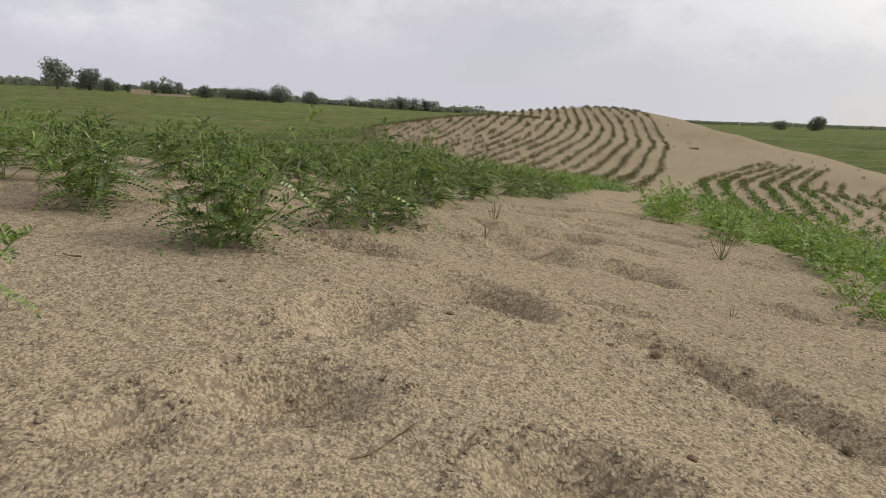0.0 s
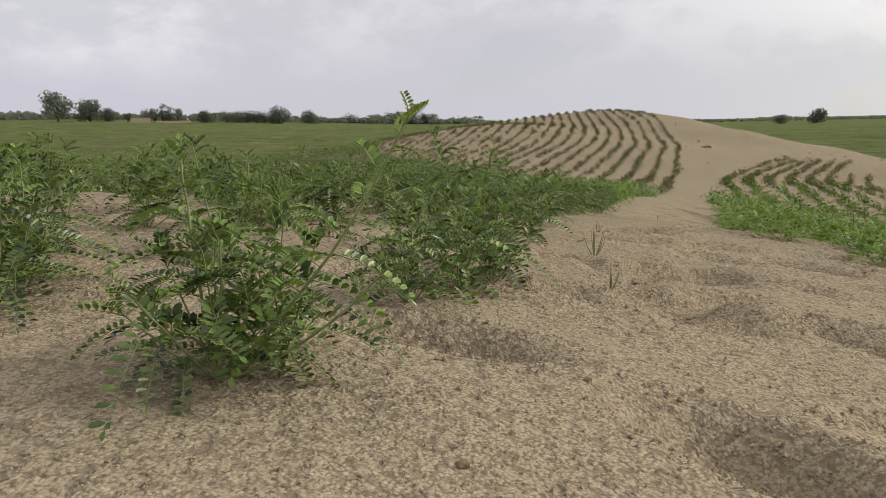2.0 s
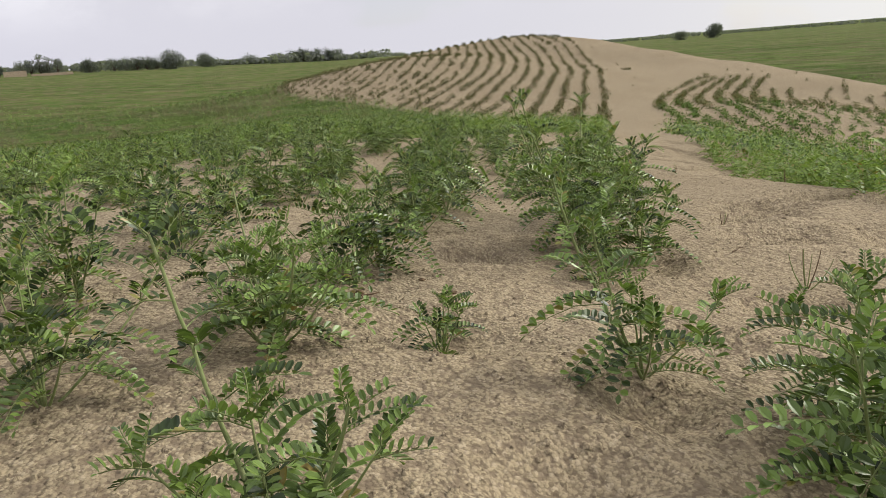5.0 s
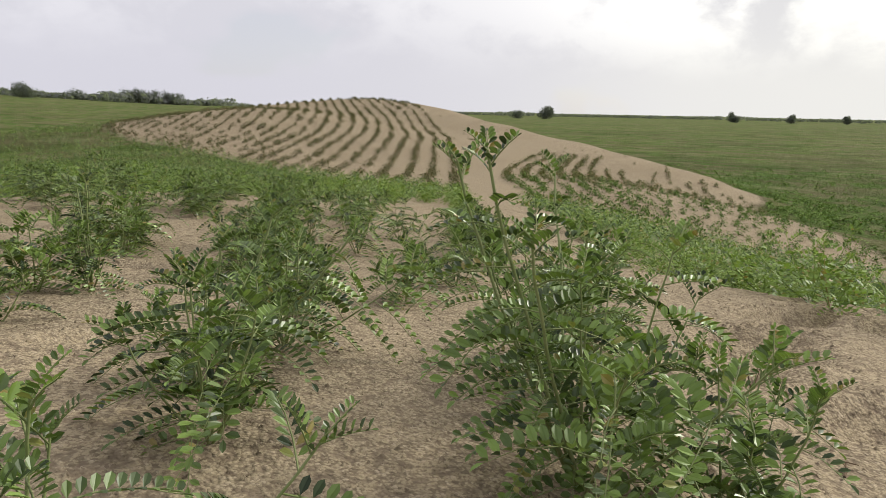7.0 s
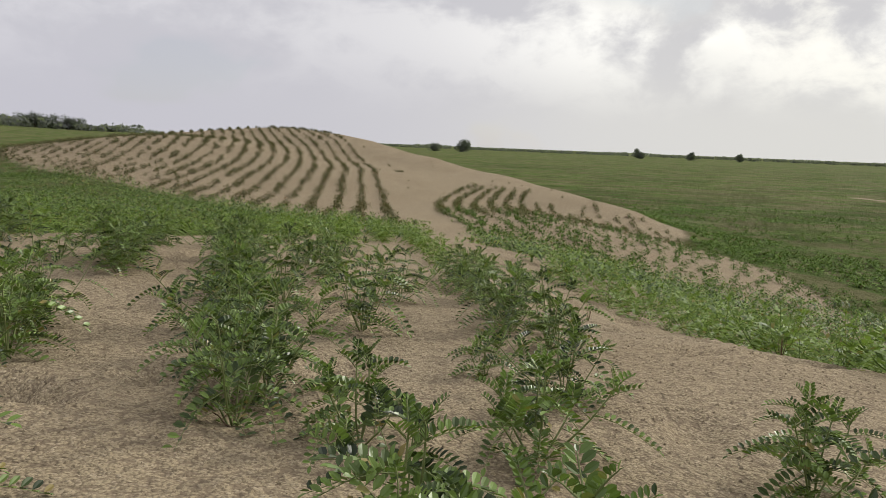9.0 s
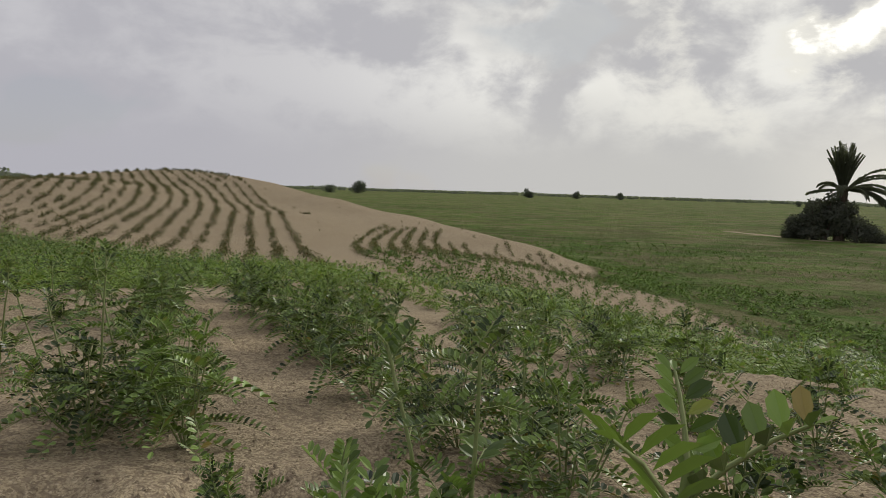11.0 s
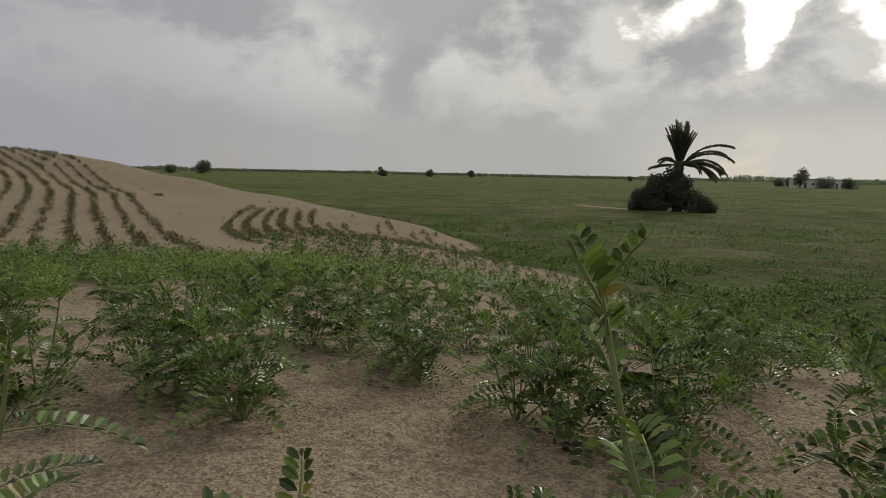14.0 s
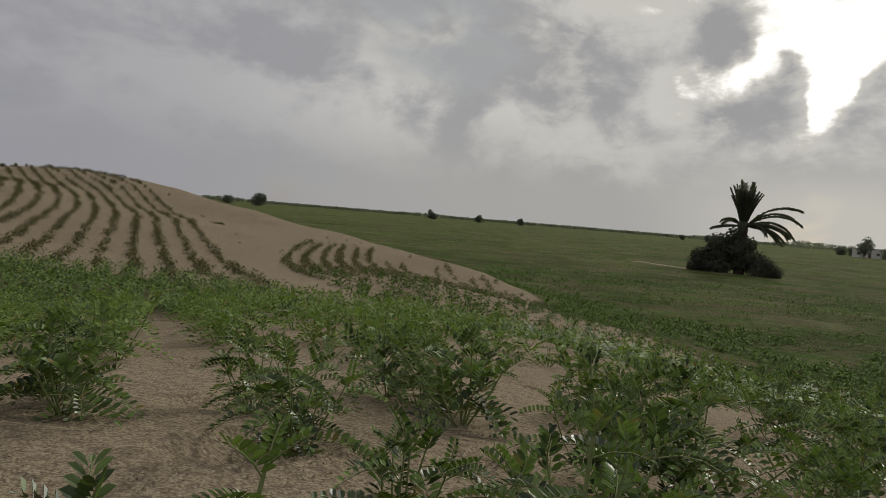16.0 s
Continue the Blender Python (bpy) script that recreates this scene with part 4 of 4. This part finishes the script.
def farm_wall(az, d, length, h):
    x, y = polar(az, d)
    bm = bmesh.new()
    bmesh.ops.create_cube(bm, size=1)
    bmesh.ops.scale(bm, vec=(length, 0.5, h), verts=bm.verts)
    bmesh.ops.bevel(bm, geom=bm.edges[:], offset=0.08, segments=2, affect="EDGES")
    me = bpy.data.meshes.new("farm_wall")
    bm.to_mesh(me)
    bm.free()
    me.materials.append(MUD)
    ob = new("farm_wall", me)
    ob.matrix_world = pose(x, y, gz(x, y) + h / 2 - 0.1, 0, 0, -az)
    return tagged(ob, "low pale mud wall of a distant farmstead", "wall")


def farm_house(az, d, length, h):
    """A low flat-roofed house with a door and two windows, far off."""
    x, y = polar(az, d)
    root = new("farm_house")
    root.matrix_world = pose(x, y, gz(x, y) - 0.1, 0, 0, -az)
    tagged(root, "pale flat-roofed farm house among far trees", "house")

    def block(name, size, at, material):
        bm = bmesh.new()
        bmesh.ops.create_cube(bm, size=1)
        bmesh.ops.scale(bm, vec=size, verts=bm.verts)
        bmesh.ops.bevel(bm, geom=bm.edges[:], offset=0.04, segments=1, affect="EDGES")
        bmesh.ops.translate(bm, vec=at, verts=bm.verts)
        me = bpy.data.meshes.new(name)
        bm.to_mesh(me)
        bm.free()
        me.materials.append(material)
        part(name, me, root)

    block("wall", (length, 5.0, h), (0, 0, h / 2), LIME)
    block("roof", (length + 0.6, 5.6, 0.3), (0, 0, h + 0.15), MUD)
    block("door", (1.0, 0.12, 2.0), (0.5, -2.53, 1.05), TWIG)
    for wx in (-length * 0.3, length * 0.3):
        block("window", (1.1, 0.12, 1.0), (wx, -2.53, 1.7), TWIG)
    return root


farm_house(77.3, 312, 11, 3.6)
farm_house(79.4, 318, 9, 3.2)
farm_wall(-24.6, 280, 7, 2.0)
farm_wall(-22.3, 280, 13, 1.0)


# ---------------------------------------------------------------- small things on the sand
def dry_tuft(x, y, height, stalks, seed):
    """Leafless upright stalks from one foot."""
    r = random.Random(seed)
    root = new("dry_tuft")
    root.location = (x, y, gz(x, y))
    tagged(root, "small tuft of leafless green-brown stalks standing in sand", "weed", "tufts on the bare sand")
    for k in range(stalks):
        az, lean = r.uniform(0, 6.28), r.uniform(0.08, 0.75)
        o = Vector((math.sin(az), math.cos(az), 0))
        pts = [Vector((0, 0, -0.01))]
        for i in range(5):
            th = lean * (1 - 0.16 * i)
            pts.append(pts[-1] + (o * math.sin(th) + Vector((0, 0, math.cos(th)))) * height * r.uniform(0.8, 1.1) / 5)
        s = Soup()
        tube(s, pts, 0.0022, 0.0008, 4)
        part("stalk", s.mesh("stalk", STEM if k % 2 else TWIG, True), root)
    return root


for i, (x, y, h, n) in enumerate(((1.34, 3.08, 0.16, 9), (0.26, 3.35, 0.11, 8), (0.18, 2.78, 0.07, 4), (1.82, 5.69, 0.12, 6), (1.55, 6.6, 0.10, 5), (0.95, 2.05, 0.05, 3), (0.42, 4.0, 0.05, 3))):
    dry_tuft(x, y, h, n, 50 + i)



def fallen_twig(x, y, length, turn, seed, material):
    r = random.Random(seed)
    pts, p, a = [], Vector((-length / 2, 0, 0.006)), r.uniform(-0.4, 0.4)
    for i in range(7):
        pts.append(p.copy())
        a += r.uniform(-0.35, 0.35)
        p = p + Vector((math.cos(a), math.sin(a), r.uniform(-0.06, 0.1))) * length / 6
    s = Soup()
    tube(s, pts, 0.0022, 0.0012, 5)
    k = r.randrange(2, 5)
    q = pts[k]
    tube(s, [q, q + Vector((0.18, r.choice((-0.2, 0.2)), 0.06)) * length, q + Vector((0.33, r.choice((-0.26, 0.26)), 0.04)) * length], 0.0014, 0.0008, 4)
    ob = new("twig", s.mesh("twig", material, True))
    ob.matrix_world = pose(x, y, gz(x, y), 0, 0, turn)
    return tagged(ob, "thin dry brown twig lying on bare sand", "twig", "litter on the sand")


def clod(x, y, size, seed):
    r = random.Random(seed)
    bm = bmesh.new()
    bmesh.ops.create_icosphere(bm, subdivisions=2, radius=size)
    for v in bm.verts:
        k = 1 + 0.45 * noise.noise(v.co * (1.6 / size) + Vector((seed, 0, 0)))
        v.co = Vector((v.co.x * k * 1.25, v.co.y * k, v.co.z * k * 0.7))
    me = bpy.data.meshes.new("clod")
    bm.to_mesh(me)
    bm.free()
    me.materials.append(TWIG)
    ob = new("clod", me)
    ob.matrix_world = pose(x, y, gz(x, y) + 0.25 * size, 0, 0, r.uniform(0, 360))
    return tagged(ob, "small dark crumb of soil lying on bare sand", "clod", "litter on the sand")


CLODS = [(0.395, 1.440, 0.0080), (0.486, 1.390, 0.0110), (0.563, 1.339, 0.0070), (0.674, 1.452, 0.0070), (0.669, 1.188, 0.0100), (-0.048, 1.025, 0.0080), (0.748, 1.095, 0.0090), (0.411, 0.962, 0.0080), (0.995, 2.354, 0.0060), (0.576, 2.645, 0.0060), (-0.607, 3.254, 0.0070), (-0.662, 3.337, 0.0060), (-0.797, 3.246, 0.0080), (0.368, 3.833, 0.0080), (0.302, 4.227, 0.0070), (-0.290, 1.583, 0.0070), (-0.077, 1.902, 0.0060), (0.021, 1.460, 0.0080), (-0.504, 1.444, 0.0070)]
TWIGS = [(-0.051, 0.799, 0.1600), (0.047, 0.874, 0.0700), (-0.868, 1.493, 0.0600), (2.121, 3.053, 0.0500), (-0.789, 3.207, 0.0500), (0.278, 3.675, 0.0500), (-0.506, 5.165, 0.1200), (-0.697, 7.213, 0.0500)]
for i, (x, y, h) in enumerate(CLODS):
    clod(x, y, h, i)
for i, (x, y, h) in enumerate(TWIGS):
    fallen_twig(x, y, h, 77 * i, 20 + i, TWIG)


def sand_crumbs():
    """Grains and crumbs that lie loose on the sand beside the walk."""
    g = np.random.default_rng(17)
    n = 80000
    y = 0.35 + 7.6 * g.random(n) ** 2.5
    x = g.uniform(-1.35, 1.9, n) + np.where(y > 4.5, -0.5, 0.0)
    keep = (x > -1.1 - 0.25 * y) & (x < 0.9 + 0.35 * y)
    x, y = x[keep], y[keep]
    n = len(x)
    size = 0.0022 + 0.0056 * g.random(n) ** 2.2
    z = ground_z(x, y)
    a = g.uniform(0, 6.28, n)
    pts = np.zeros((n, 5, 3))
    for k in range(4):
        rr = size * g.uniform(0.7, 1.3, n)
        pts[:, k, 0], pts[:, k, 1], pts[:, k, 2] = x + rr * np.cos(a + 1.571 * k), y + rr * np.sin(a + 1.571 * k), z - 0.0015
    pts[:, 4, 0], pts[:, 4, 1], pts[:, 4, 2] = x + size * g.uniform(-0.4, 0.4, n), y + size * g.uniform(-0.4, 0.4, n), z + size * g.uniform(0.5, 1.0, n)
    tri = np.array([[0, 1, 4], [1, 2, 4], [2, 3, 4], [3, 0, 4]])
    f = (tri[None] + 5 * np.arange(n)[:, None, None]).reshape(-1, 3)
    me = bpy.data.meshes.new("sand_crumbs")
    me.vertices.add(5 * n)
    me.vertices.foreach_set("co", pts.ravel())
    me.loops.add(f.size)
    me.loops.foreach_set("vertex_index", f.ravel())
    me.polygons.add(len(f))
    me.polygons.foreach_set("loop_start", np.arange(0, f.size, 3))
    me.polygons.foreach_set("use_smooth", np.ones(len(f), bool))
    me.update()
    me.materials.append(SAND)
    return tagged(new("sand_crumbs", me), "loose sand crumbs strewn over the bare ground", "sand", "", "stuff")


sand_crumbs()
